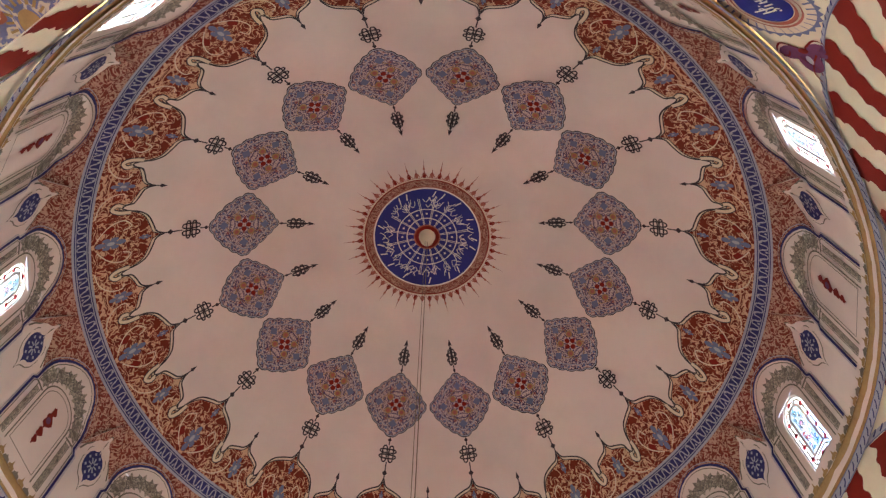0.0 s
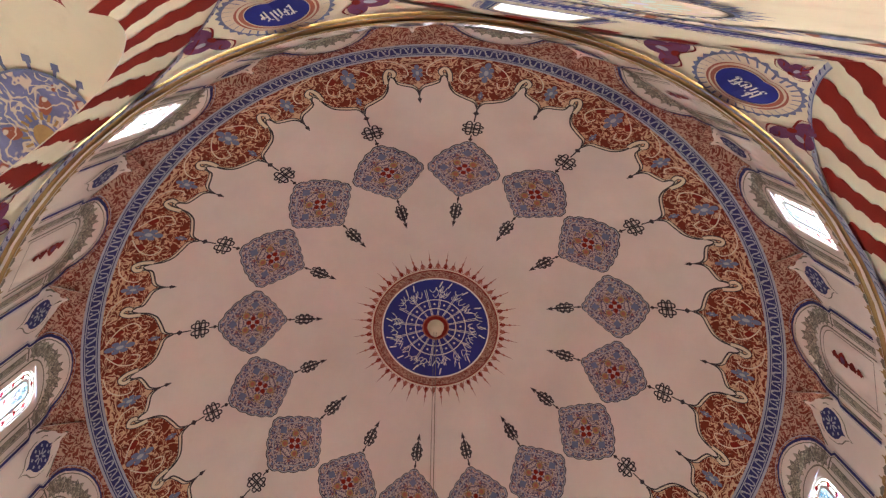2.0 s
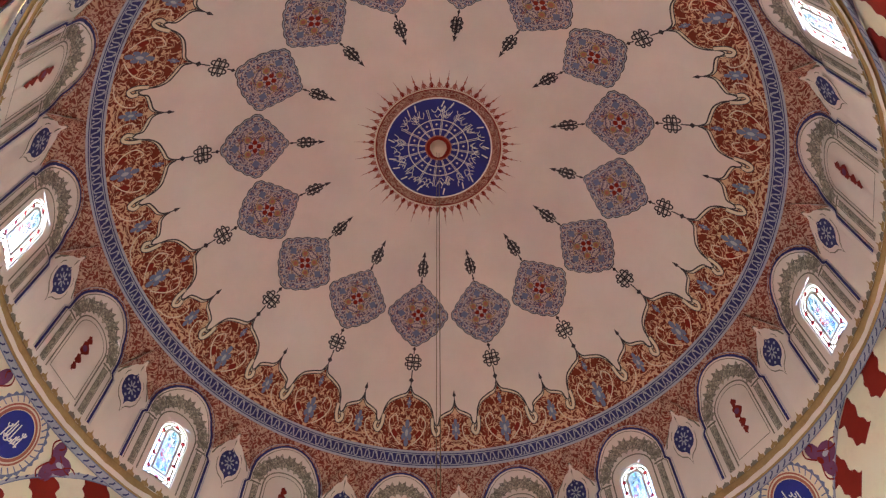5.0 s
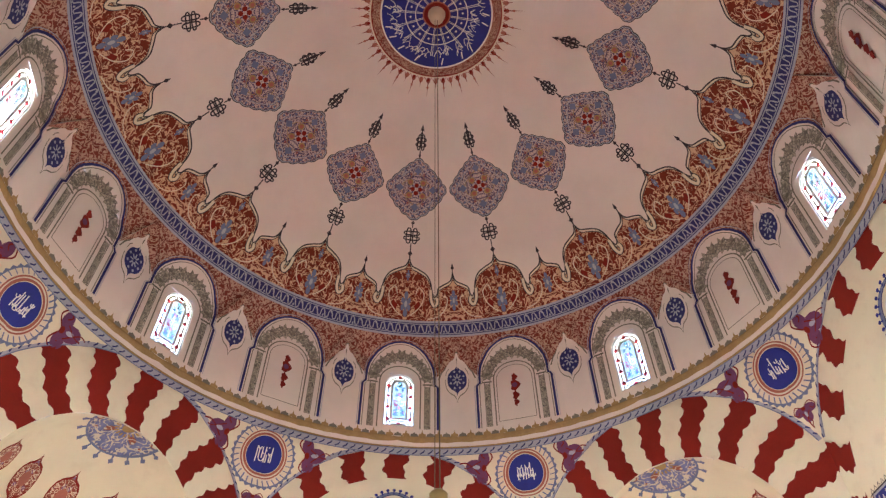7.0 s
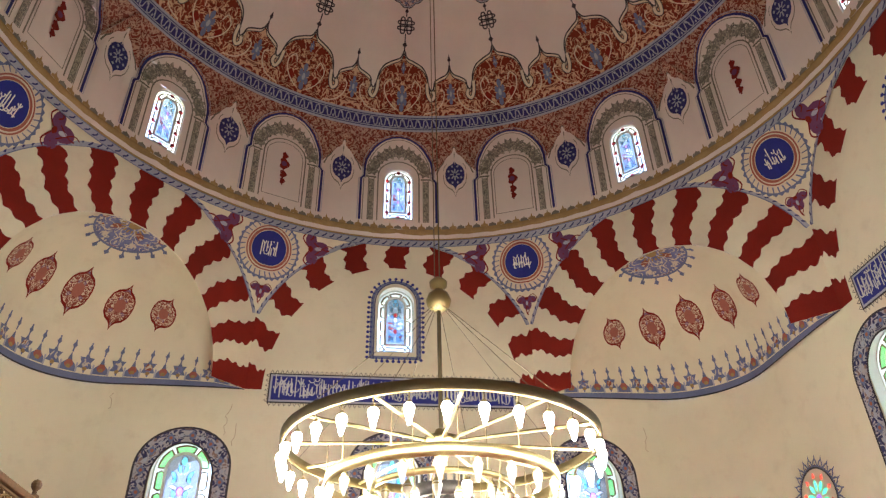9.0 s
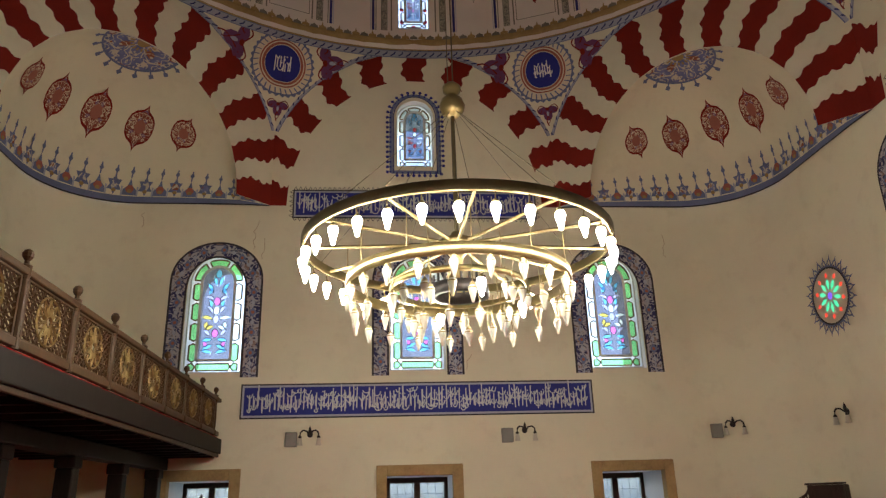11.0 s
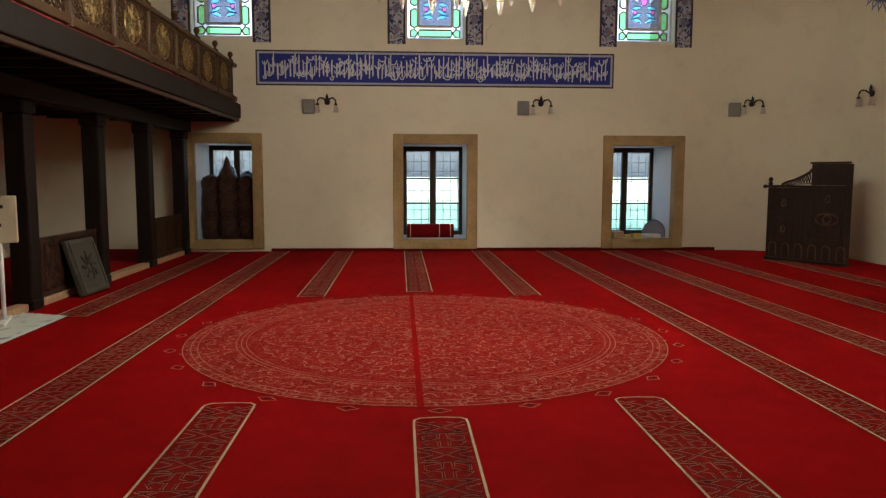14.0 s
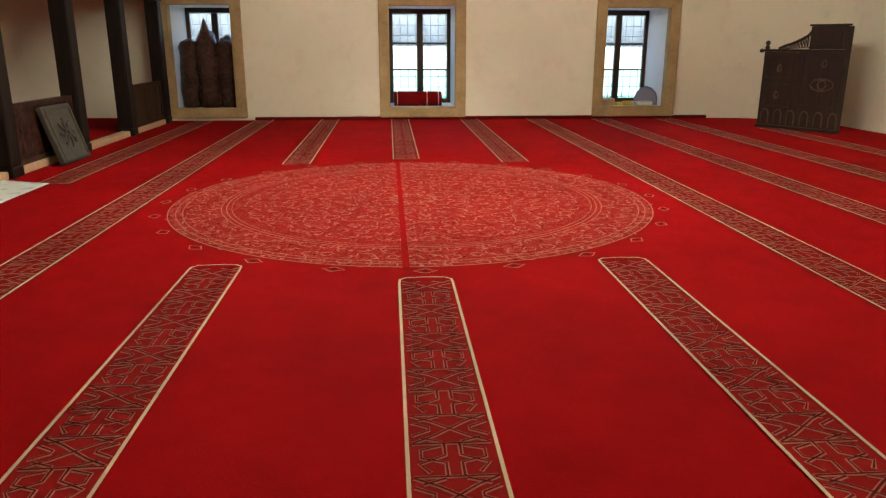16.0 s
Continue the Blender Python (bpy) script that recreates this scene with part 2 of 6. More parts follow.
def tube(points, r, n=6, bm=None, closed=False):
    bm = bm or bmesh.new()
    pts = [Vector(p) for p in points]
    rings = []
    for i, p in enumerate(pts):
        a = pts[i - 1] if (i or closed) else p
        b = pts[(i + 1) % len(pts)] if (i < len(pts) - 1 or closed) else p
        d = (b - a).normalized()
        s = d.cross(Vector((0, 0, 1)) if abs(d.z) < 0.95 else Vector((1, 0, 0))).normalized()
        u = s.cross(d)
        rings.append([bm.verts.new(p + r * (math.cos(t) * s + math.sin(t) * u)) for t in [2 * math.pi * j / n for j in range(n)]])
    pairs = list(zip(rings, rings[1:])) + ([(rings[-1], rings[0])] if closed else [])
    for r0, r1 in pairs:
        for j in range(n):
            bm.faces.new((r0[j], r0[(j + 1) % n], r1[(j + 1) % n], r1[j]))
    if not closed:
        bm.faces.new(rings[0]), bm.faces.new(rings[-1])
    return bm


class Paint:
    """Painted ornament: thin shapes laid on a surface. place(u, v, h) gives the point h metres in front of it."""

    def __init__(self, place, uv=None):
        self.place, self.uv = place, uv or (lambda u, v: (u, v))
        self.v, self.f, self.k, self.mats, self.t = [], [], [], [], []

    def slot(self, m):
        if m not in self.mats:
            self.mats.append(m)
        return self.mats.index(m)

    def vert(self, u, v, h):
        self.v.append(self.place(u, v, h))
        self.t.append(self.uv(u, v))
        return len(self.v) - 1

    def face(self, ids, m):
        self.f.append(ids)
        self.k.append(self.slot(m))

    def poly(self, pts, m, h=0.006):
        self.face([self.vert(u, v, h) for u, v in pts], m)

    def strip(self, a, b, m, h=0.006, across=1):
        rows = []
        for i in range(across + 1):
            t = i / across
            rows.append([self.vert(p[0] + (q[0] - p[0]) * t, p[1] + (q[1] - p[1]) * t, h) for p, q in zip(a, b)])
        for r, s in zip(rows, rows[1:]):
            for i in range(len(r) - 1):
                self.face([r[i], r[i + 1], s[i + 1], s[i]], m)

    def blob(self, outline, m, h=0.006, rings=2, centre=None):
        """Fills a star-shaped outline by rings towards its centre."""
        c = centre or (sum(p[0] for p in outline) / len(outline), sum(p[1] for p in outline) / len(outline))
        n, prev = len(outline), None
        for k in range(rings):
            t = 1 - k / rings
            row = [self.vert(c[0] + (u - c[0]) * t, c[1] + (v - c[1]) * t, h) for u, v in outline]
            if prev:
                for i in range(n):
                    self.face([prev[i], prev[(i + 1) % n], row[(i + 1) % n], row[i]], m)
            prev = row
        mid = self.vert(*c, h)
        for i in range(n):
            self.face([prev[i], prev[(i + 1) % n], mid], m)

    def stroke(self, pts, w, m, h=0.008, closed=False):
        P = [Vector(self.place(u, v, h)) for u, v in pts]
        n = len(P)
        ids = []
        for i in range(n):
            a = P[i - 1] if (i or closed) else P[i]
            b = P[(i + 1) % n] if (i < n - 1 or closed) else P[i]
            up = Vector(self.place(*pts[i], h + 0.1)) - P[i]
            s = (b - a).cross(up)
            s = s.normalized() * w / 2 if s.length > 1e-9 else Vector((w / 2, 0, 0))
            t = self.uv(*pts[i])
            self.v += [P[i] - s, P[i] + s]
            self.t += [t, t]
            ids.append((len(self.v) - 2, len(self.v) - 1))
        for i in range(n if closed else n - 1):
            (a, b), (c, d) = ids[i], ids[(i + 1) % n]
            self.face([a, b, d, c], m)

    def done(self, name, parent=None, label="", m=None):
        me = bpy.data.meshes.new(name)
        me.from_pydata([tuple(p) for p in self.v], [], self.f)
        me.polygons.foreach_set("material_index", self.k)
        layer = me.uv_layers.new(name="layout")
        loops = np.empty(len(me.loops), dtype=np.int32)
        me.loops.foreach_get("vertex_index", loops)
        layer.data.foreach_set("uv", np.array(self.t, dtype=np.float32)[loops].ravel())
        ob = finish(new(name, me), self.mats, parent, label)
        if m is not None:
            ob.matrix_basis = m
        return ob


def circle(cx, cy, r, n=32, ry=None, a0=0.0, a1=360.0):
    end = n if a1 - a0 >= 360 else n + 1
    return [(cx + r * math.cos(radians(a0 + (a1 - a0) * i / n)), cy + (ry or r) * math.sin(radians(a0 + (a1 - a0) * i / n))) for i in range(end)]


def smooth_line(pts, per=6):
    """A smooth curve through points (Catmull-Rom)."""
    out = []
    for i in range(len(pts) - 1):
        p = [Vector((*pts[max(0, min(len(pts) - 1, j))], 0)) for j in (i - 1, i, i + 1, i + 2)]
        for k in range(per):
            t = k / per
            q = 0.5 * (2 * p[1] + (p[2] - p[0]) * t + (2 * p[0] - 5 * p[1] + 4 * p[2] - p[3]) * t * t + (3 * p[1] - p[0] - 3 * p[2] + p[3]) * t ** 3)
            out.append((q.x, q.y))
    return out + [tuple(pts[-1])]


def mirrored(pts):
    return pts + [(-u, v) for u, v in reversed(pts)]


def arch_line(w, z0, spring, crown, n=14, power=2.0):
    """From the left foot over the crown to the right foot; w is the half width."""
    over = [(-w * math.cos(math.pi * i / n), spring + (crown - spring) * abs(math.sin(math.pi * i / n)) ** (2 / power)) for i in range(n + 1)]
    return [(-w, z0)] + over + [(w, z0)]


# ---- plan ----
HALF = 6.6                      # middle to each wall
SIDE = HALF * math.tan(math.pi / 8)   # half a side of the octagon that carries the dome
CORNER = 1.5                    # rounded corners of the room
Z_BASE, Z_RING = 6.75, 10.20
Z_DRUM, R_DRUM = 10.28, 6.5
R_DOME, Z_DOME = 7.07, 9.68
POL = 0.955                     # painted rings of the dome, as a share of their angle
Z_MEET = Z_DOME + math.sqrt(R_DOME ** 2 - R_DRUM ** 2)
THICK = 1.25


def wall_place(k, dist=HALF):
    """Surface of wall k (0 far, 1 left, 2 near, 3 right): u to the right as seen from inside, v up, h into the room."""
    turn = Matrix.Rotation(k * math.pi / 2, 4, "Z")
    return lambda u, v, h: turn @ Vector((u, dist - h, v))


def diag_place(k):
    turn = Matrix.Rotation(k * math.pi / 2 + math.pi / 4, 4, "Z")
    return lambda u, v, h: turn @ Vector((u, HALF - h, v))


def dome_place(u, v, h):
    """u: degrees round from the far side, v: degrees down from the crown."""
    a, b, r = radians(90 - u), radians(v * POL), R_DOME - h
    return Vector((r * math.sin(b) * math.cos(a), r * math.sin(b) * math.sin(a), Z_DOME + r * math.cos(b)))


def drum_place(u, v, h):
    """u: metres round from the far side, v: height; follows the drum and then the dome above it."""
    a = math.pi / 2 - u / R_DRUM
    r = R_DRUM if v < Z_MEET else math.sqrt(max(0.01, R_DOME ** 2 - (v - Z_DOME) ** 2))
    r -= h
    return Vector((r * math.cos(a), r * math.sin(a), v))


def dome_local(az, pol):
    """Metres across and metres up (to the crown) about a point of the dome."""
    def place(x, y, h):
        p = pol - math.degrees(y / R_DOME) / POL
        return dome_place(az + math.degrees(x / (R_DOME * math.sin(radians(pol * POL)))), p, h)
    return place


SPIN = [Matrix.Rotation(-radians(22.5 * k), 4, "Z") for k in range(16)]

# ---- the shell of the hall ----


def wall_panel(name, k, openings, z1, u0, u1, dist=HALF):
    """A thick wall with openings (u0, u1, z0, z1, arch rise): the face, the reveals and the back."""
    P = Paint(wall_place(k, dist))
    us = sorted({u0, u1, *[o[0] for o in openings], *[o[1] for o in openings]})
    zs = sorted({0.0, z1, *[o[2] for o in openings], *[o[3] for o in openings]})
    for a, b in zip(us, us[1:]):
        for c, d in zip(zs, zs[1:]):
            if not any(o[0] <= a and b <= o[1] and o[2] <= c and d <= o[3] for o in openings):
                for h in (0.0, -THICK):
                    P.poly([(a, c), (b, c), (b, d), (a, d)], PLASTER, h)
    for a, b, c, d, rise in openings:
        w, m = (b - a) / 2, (a + b) / 2
        edge = [(m + u, v) for u, v in arch_line(w, c, d - rise, d)] if rise else [(a, c), (a, d), (b, d), (b, c)]
        if rise:
            arc = edge[1:-1]
            top = [(p[0], d) for p in arc]
            for h in (0.0, -THICK):
                P.strip(arc, top, PLASTER, h)
        n = len(edge)
        for i in range(n):
            p, q = edge[i], edge[(i + 1) % n]
            ids = [P.vert(*p, 0), P.vert(*q, 0), P.vert(*q, -THICK), P.vert(*p, -THICK)]
            P.face(ids, REVEAL)
    return tagged(P.done(name), "cream plastered stone wall with faint stains", "wall", "", "structure")


LOWER = [(-4.14, -3.14, 0.20, 1.86, 0), (-0.57, 0.55, 0.20, 1.86, 0), (3.11, 4.22, 0.20, 1.85, 0)]
UPPER = [(-4.10, -3.10, 3.62, 5.80, 0.5), (-0.51, 0.49, 3.62, 5.80, 0.5), (3.14, 4.14, 3.62, 5.80, 0.5)]
TOP = [(-0.37, 0.37, 7.60, 9.06, 0.37)]
FLAT = HALF - CORNER
wall_panel("wall_north", 0, LOWER + UPPER + TOP, 10.3, -FLAT, FLAT)
ROSE_AT = (-4.62, 4.40)         # round window of the east wall, u and height
SIDE_UP = [(-2.66, -1.66, 4.05, 6.15, 0.5), (1.66, 2.66, 4.05, 6.15, 0.5)]
wall_panel("wall_east", 3, SIDE_UP + TOP, 10.3, -FLAT, FLAT)
wall_panel("wall_west", 1, SIDE_UP + TOP, 10.3, -FLAT, FLAT)
wall_panel("wall_south", 2, TOP, 10.3, -FLAT, FLAT)


def corner_curve(n=12):
    """Base line of a corner recess in plan, from one wall to the next, about the north-east corner."""
    c = HALF - CORNER
    pts = [(SIDE, HALF), ((SIDE + c) / 2, HALF)]
    pts += [(c + CORNER * math.sin(math.pi / 2 * i / n), c + CORNER * math.cos(math.pi / 2 * i / n)) for i in range(n + 1)]
    return pts + [(HALF, (SIDE + c) / 2), (HALF, SIDE)]


def diag_intrados(s):
    """s from -1 to 1 along the opening of a corner recess: across and height."""
    a = math.pi / 2 * (1 - s)
    return 1.98 * math.cos(a), Z_BASE + 2.2 * math.sin(a)


def resample(pts, n):
    d = [0.0]
    for p, q in zip(pts, pts[1:]):
        d.append(d[-1] + math.dist(p, q))
    out = []
    for i in range(n):
        t = d[-1] * i / (n - 1)
        j = max(0, min(len(pts) - 2, next((k for k in range(len(d) - 1) if d[k + 1] >= t - 1e-9), len(pts) - 2)))
        f = (t - d[j]) / max(1e-9, d[j + 1] - d[j])
        out.append(tuple(a + (b - a) * f for a, b in zip(pts[j], pts[j + 1])))
    return out


CURVE = resample(corner_curve(), 41)


def shell_place(k):
    """Inside of a corner recess: u from -1 to 1 round it, v from 0 at its foot to 1 at the arch."""
    turn = Matrix.Rotation(k * math.pi / 2, 4, "Z")
    q = math.sqrt(0.5)

    def place(u, v, h):
        t = (u + 1) * 20
        i = max(0, min(39, int(t)))
        f = t - i
        bx, by = (CURVE[i][0] * (1 - f) + CURVE[i + 1][0] * f, CURVE[i][1] * (1 - f) + CURVE[i + 1][1] * f)
        s, z = diag_intrados(u)
        ax, ay = q * (HALF + s), q * (HALF - s)
        g = v * math.pi / 2
        w = 1 - math.cos(g)
        p = Vector((bx + (ax - bx) * w, by + (ay - by) * w, Z_BASE + (z - Z_BASE) * math.sin(g)))
        mid = Vector((q * 5.9, q * 5.9, Z_BASE + 0.9))
        return turn @ (p + (mid - p).normalized() * h)
    return place


# corner walls below the recesses, and the recesses themselves
for k, side in enumerate(("northeast", "northwest", "southwest", "southeast")):
    turn = Matrix.Rotation(k * math.pi / 2, 4, "Z")
    c = HALF - CORNER
    arc = [(c + CORNER * math.sin(math.pi / 2 * i / 12), c + CORNER * math.cos(math.pi / 2 * i / 12)) for i in range(13)]
    P = Paint(lambda u, v, h, t=turn: t @ Vector((u, v, h)))
    lo, hi = [P.vert(x, y, 0) for x, y in arc], [P.vert(x, y, Z_BASE) for x, y in arc]
    out = [P.vert(x * 1.12, y * 1.12, 0) for x, y in arc]
    outh = [P.vert(x * 1.12, y * 1.12, Z_BASE) for x, y in arc]
    for i in range(12):
        P.face([lo[i], lo[i + 1], hi[i + 1], hi[i]], PLASTER)
        P.face([out[i], out[i + 1], outh[i + 1], outh[i]], PLASTER)
    ob = tagged(P.done("wall_corner_" + side), "rounded cream plastered corner wall", "wall", "", "structure")
    ob.data.polygons.foreach_set("use_smooth", [True] * len(ob.data.polygons))

    P = Paint(shell_place(k))
    grid = [[P.vert(-1 + 2 * i / 40, j / 14, 0) for i in range(41)] for j in range(15)]
    for a, b in zip(grid, grid[1:]):
        for i in range(40):
            P.face([a[i], a[i + 1], b[i + 1], b[i]], PLASTER)
    ob = tagged(P.done("ceiling_recess_" + side), "cream plastered half dome across a corner", "half dome", "", "structure")
    ob.data.polygons.foreach_set("use_smooth", [True] * len(ob.data.polygons))


def extrados(n=24):
    r, zc = 2.91, Z_RING - 0.02 - 2.91
    a1 = math.asin(SIDE / r)
    return [(r * math.sin(-a1 + 2 * a1 * i / n), zc + r * math.cos(-a1 + 2 * a1 * i / n)) for i in range(n + 1)]


# spandrels between the arches and the ring below the drum
P = Paint(lambda u, v, h: Vector((u, v, h)))
for k in range(8):
    turn = Matrix.Rotation(k * math.pi / 4, 4, "Z")
    lower, upper, ids = [], [], []
    for u, z in extrados():
        a = math.atan2(u, HALF)
        lower.append(turn @ Vector((u, HALF, z)))
        upper.append(turn @ Vector((HALF * math.sin(a), HALF * math.cos(a), Z_RING)))
    for i in range(25):
        ids.append([P.vert(*lower[i].lerp(upper[i], t / 4)) for t in range(5)])
    for i in range(24):
        for t in range(4):
            P.face([ids[i][t], ids[i + 1][t], ids[i + 1][t + 1], ids[i][t + 1]], PLASTER)
tagged(P.done("ceiling_spandrels"), "cream plastered curved spandrels below the drum", "ceiling", "", "structure")


def spandrel_place(k):
    """Spandrel k, over an octagon corner: u metres along, v height."""
    turn = Matrix.Rotation(k * math.pi / 4, 4, "Z")

    def place(u, v, h):
        b = u / 6.8
        z_low = Z_RING - 0.02 - 2.91 + math.sqrt(max(0, 2.91 ** 2 - min(2.91, max(0.0, HALF * math.tan(math.pi / 8 - abs(b)))) ** 2))
        t = max(0.0, min(1.0, (v - z_low) / max(0.02, Z_RING - z_low)))
        r = (HALF / math.cos(math.pi / 8 - abs(b))) * (1 - t) + HALF * t - h
        a = math.pi / 2 + math.pi / 8 - b
        return turn @ Vector((r * math.cos(a), r * math.sin(a), v))
    return place


# drum and dome
P = Paint(drum_place)
BAY = 2 * math.pi * R_DRUM / 16
WIN_W, WIN_Z0, WIN_Z1 = 0.33, 10.68, 12.08
for k in range(8):
    c = k * 2 * BAY
    xs = [c - BAY + BAY * i / 5 for i in range(11)]
    xs = sorted([x for x in xs if abs(x - c) > WIN_W + 0.02] + [c - WIN_W, c + WIN_W])
    zs = [Z_RING, WIN_Z0, WIN_Z1, Z_MEET]
    for a, b in zip(xs, xs[1:]):
        for z0, z1 in zip(zs, zs[1:]):
            if not (a >= c - WIN_W - 1e-6 and b <= c + WIN_W + 1e-6 and z0 == WIN_Z0):
                P.poly([(a, z0), (b, z0), (b, z1), (a, z1)], DOME_WHITE, 0)
    edge = [(c + u, v) for u, v in arch_line(WIN_W, WIN_Z0, WIN_Z1 - WIN_W, WIN_Z1)]
    P.strip(edge[1:-1], [(p[0], WIN_Z1) for p in edge[1:-1]], DOME_WHITE, 0)
    for i in range(len(edge)):
        p, q = edge[i], edge[(i + 1) % len(edge)]
        P.face([P.vert(*p, 0), P.vert(*q, 0), P.vert(*q, -0.45), P.vert(*p, -0.45)], REVEAL)
drum = tagged(P.done("ceiling_drum"), "cream plastered drum pierced by eight arched windows", "drum", "", "structure")
pol_meet = math.degrees(math.acos((Z_MEET - Z_DOME) / R_DOME))
P = Paint(dome_place)
rows = [[P.vert(i * 3.75, pol_meet / POL * j / 24, 0) for i in range(97)] for j in range(1, 25)]
top = P.vert(0, 0, 0)
for i in range(96):
    P.face([top, rows[0][i], rows[0][i + 1]], DOME_WHITE)
    for a, b in zip(rows, rows[1:]):
        P.face([a[i], a[i + 1], b[i + 1], b[i]], DOME_WHITE)
dome = tagged(P.done("ceiling_dome"), "pale plastered dome painted with medallions and arabesques", "dome", "", "structure")
dome.data.polygons.foreach_set("use_smooth", [True] * len(dome.data.polygons))
# floor and the ground outside
bm = boxes(((-7.6, -7.6, -0.3), (7.6, 7.6, 0.0)))
tagged(part("floor", bm, CARPET), "bright red fitted carpet over the whole hall", "carpet", "", "structure")
GARDEN = worn("grey_green_courtyard", (0.25, 0.30, 0.24), 0.9, 0.2, 12, 0.4, 0.4)
bm = bmesh.new()
ring = [[bm.verts.new((r * x, r * y, -0.35)) for x, y in ((1, 1), (-1, 1), (-1, -1), (1, -1))] for r in (7.6, 1500)]
for i in range(4):
    bm.faces.new((ring[0][i], ring[0][(i + 1) % 4], ring[1][(i + 1) % 4], ring[1][i]))
tagged(part("ground", bm, GARDEN), "grey-green courtyard ground outside the hall", "ground", "", "structure")

# hairline cracks and old damp marks in the plaster
STAIN = worn("brown_damp_mark", (0.50, 0.40, 0.28), 0.9, 0.3, 20, 3, 0.2)
P = Paint(lambda u, v, h: Vector((u, HALF - h, v)))
rnd = random.Random(9)
for x, z, n in ((-2.92, 6.45, 9), (-2.80, 6.1, 5), (2.9, 6.6, 6), (-5.0, 6.6, 5), (0.95, 3.9, 4), (4.75, 6.2, 7)):
    line = [(x, z)]
    for i in range(n):
        line.append((line[-1][0] + rnd.uniform(-0.05, 0.05), line[-1][1] - rnd.uniform(0.04, 0.10)))
    P.stroke(line, 0.012, STAIN, 0.003)
tagged(P.done("plaster_cracks"), "hairline brown cracks in the plaster", "crack", "", "structure")

# ---- striped arches ----


def far_intrados(s):
    a = math.pi / 2 * (1 - s)
    return 2.43 * math.cos(a), Z_BASE + 2.74 * math.sin(a)


def arch_paint(place, inner, name, plain):
    """Red and cream stepped stones of one arch; with plain, the masonry face of the arch as well."""
    n = 169
    ins = resample([inner(-1 + 2 * i / 60) for i in range(61)], n)
    ext = extrados(30)
    outs = resample([(-SIDE, Z_BASE)] + ext + [(SIDE, Z_BASE)], n)
    P = Paint(place)
    P.strip(ins, outs, PLASTER, 0.0 if plain else 0.003)
    body = P.done(name)
    cells = 21
    per = (n - 1) / cells

    def at(t, w):
        t = max(0, min(n - 1.001, t))
        i = int(t)
        f = t - i
        p = [a + (b - a) * f for a, b in zip(ins[i], ins[i + 1])]
        q = [a + (b - a) * f for a, b in zip(outs[i], outs[i + 1])]
        return tuple(a + (b - a) * w for a, b in zip(p, q))

    def jag(w, seed):
        x = (w * (4.5 if plain else 3.0) + seed) % 1.0
        tooth = (0, 0.5, 0.9, 1.0, 0.9, 0.5, 0, -0.3)[int(x * 8) % 8]
        return 0.55 * tooth + 0.75 * (abs((w * 1.1 + 0.1) % 1.0 - 0.5) * 4 - 1)

    for c in range(0, cells, 2):
        lo, hi = [], []
        m = 40
        for j in range(m + 1):
            w = 0.03 + 0.96 * j / m if not plain else 0.0 + 1.0 * j / m
            lo.append(at(c * per + (0 if c == 0 else 1.5 * jag(w, 0.1) - 0.4), w))
            hi.append(at((c + 1) * per + (0 if c == cells - 1 else 1.5 * jag(w, 0.55) - 0.4), w))
        S = Paint(place)
        S.strip(lo, hi, RED, 0.007, 3)
        S.done("stone", body)
    return body


for k in range(4):
    ob = arch_paint(wall_place(k), far_intrados, "striped_wall_arch", False)
    tagged(ob, "wall arch painted with stepped dark red and cream stones", "arch", "striped wall arches", "structure")
    ob = arch_paint(diag_place(k), diag_intrados, "striped_corner_arch", True)
    tagged(ob, "corner arch painted with stepped dark red and cream stones", "arch", "striped corner arches", "structure")

# ---- painted borders round the spandrels ----


def chain_border(P, line, w, m_ground, m_link, m_edge, h=0.006, step=0.16):
    """A painted band along a line, with slanted links and two thin edges."""
    pts = resample(line, max(6, int(sum(math.dist(a, b) for a, b in zip(line, line[1:])) / step)))
    P.stroke(pts, w, m_ground, h)
    q = [Vector((*p, 0)) for p in pts]
    for i in range(len(q) - 1):
        d = (q[i + 1] - q[i])
        s = Vector((-d.y, d.x, 0)).normalized() * w * 0.28
        a, b = q[i] - s, q[i] + d * 0.6 + s
        P.stroke([(a.x, a.y), (q[i].x + d.x * 0.45, q[i].y + d.y * 0.45), (b.x, b.y)], w * 0.16, m_link, h + 0.003)
    for sgn in (-1, 1):
        side = []
        for i, p in enumerate(q):
            d = (q[min(i + 1, len(q) - 1)] - q[max(i - 1, 0)])
            s = Vector((-d.y, d.x, 0)).normalized() * w * 0.46 * sgn
            side.append((p.x + s.x, p.y + s.y))
        P.stroke(side, w * 0.10, m_edge, h + 0.004)


for k in range(8):
    turn = Matrix.Rotation(k * math.pi / 4, 4, "Z")
    P = Paint(lambda u, v, h, t=turn: t @ Vector((u, HALF - h - 0.02 * (v > 9.9), v)))
    ext = [(u, z + 0.06) for u, z in extrados(40)]
    chain_border(P, ext, 0.17, PALE, NAVY, GREYBLUE, 0.012)
    ob = P.done("arch_border")
    tagged(ob, "pale blue painted chain border along an arch", "border", "arch borders", "structure")

P = Paint(lambda u, v, h: Vector(((HALF - 0.02 - h) * math.sin(u / HALF), (HALF - 0.02 - h) * math.cos(u / HALF), v)))
chain_border(P, [(2 * math.pi * HALF * i / 240, Z_RING - 0.09) for i in range(241)], 0.17, PALE, NAVY, GREYBLUE, 0.03)
tagged(P.done("ring_border"), "pale blue painted chain border round the foot of the drum", "border", "", "structure")


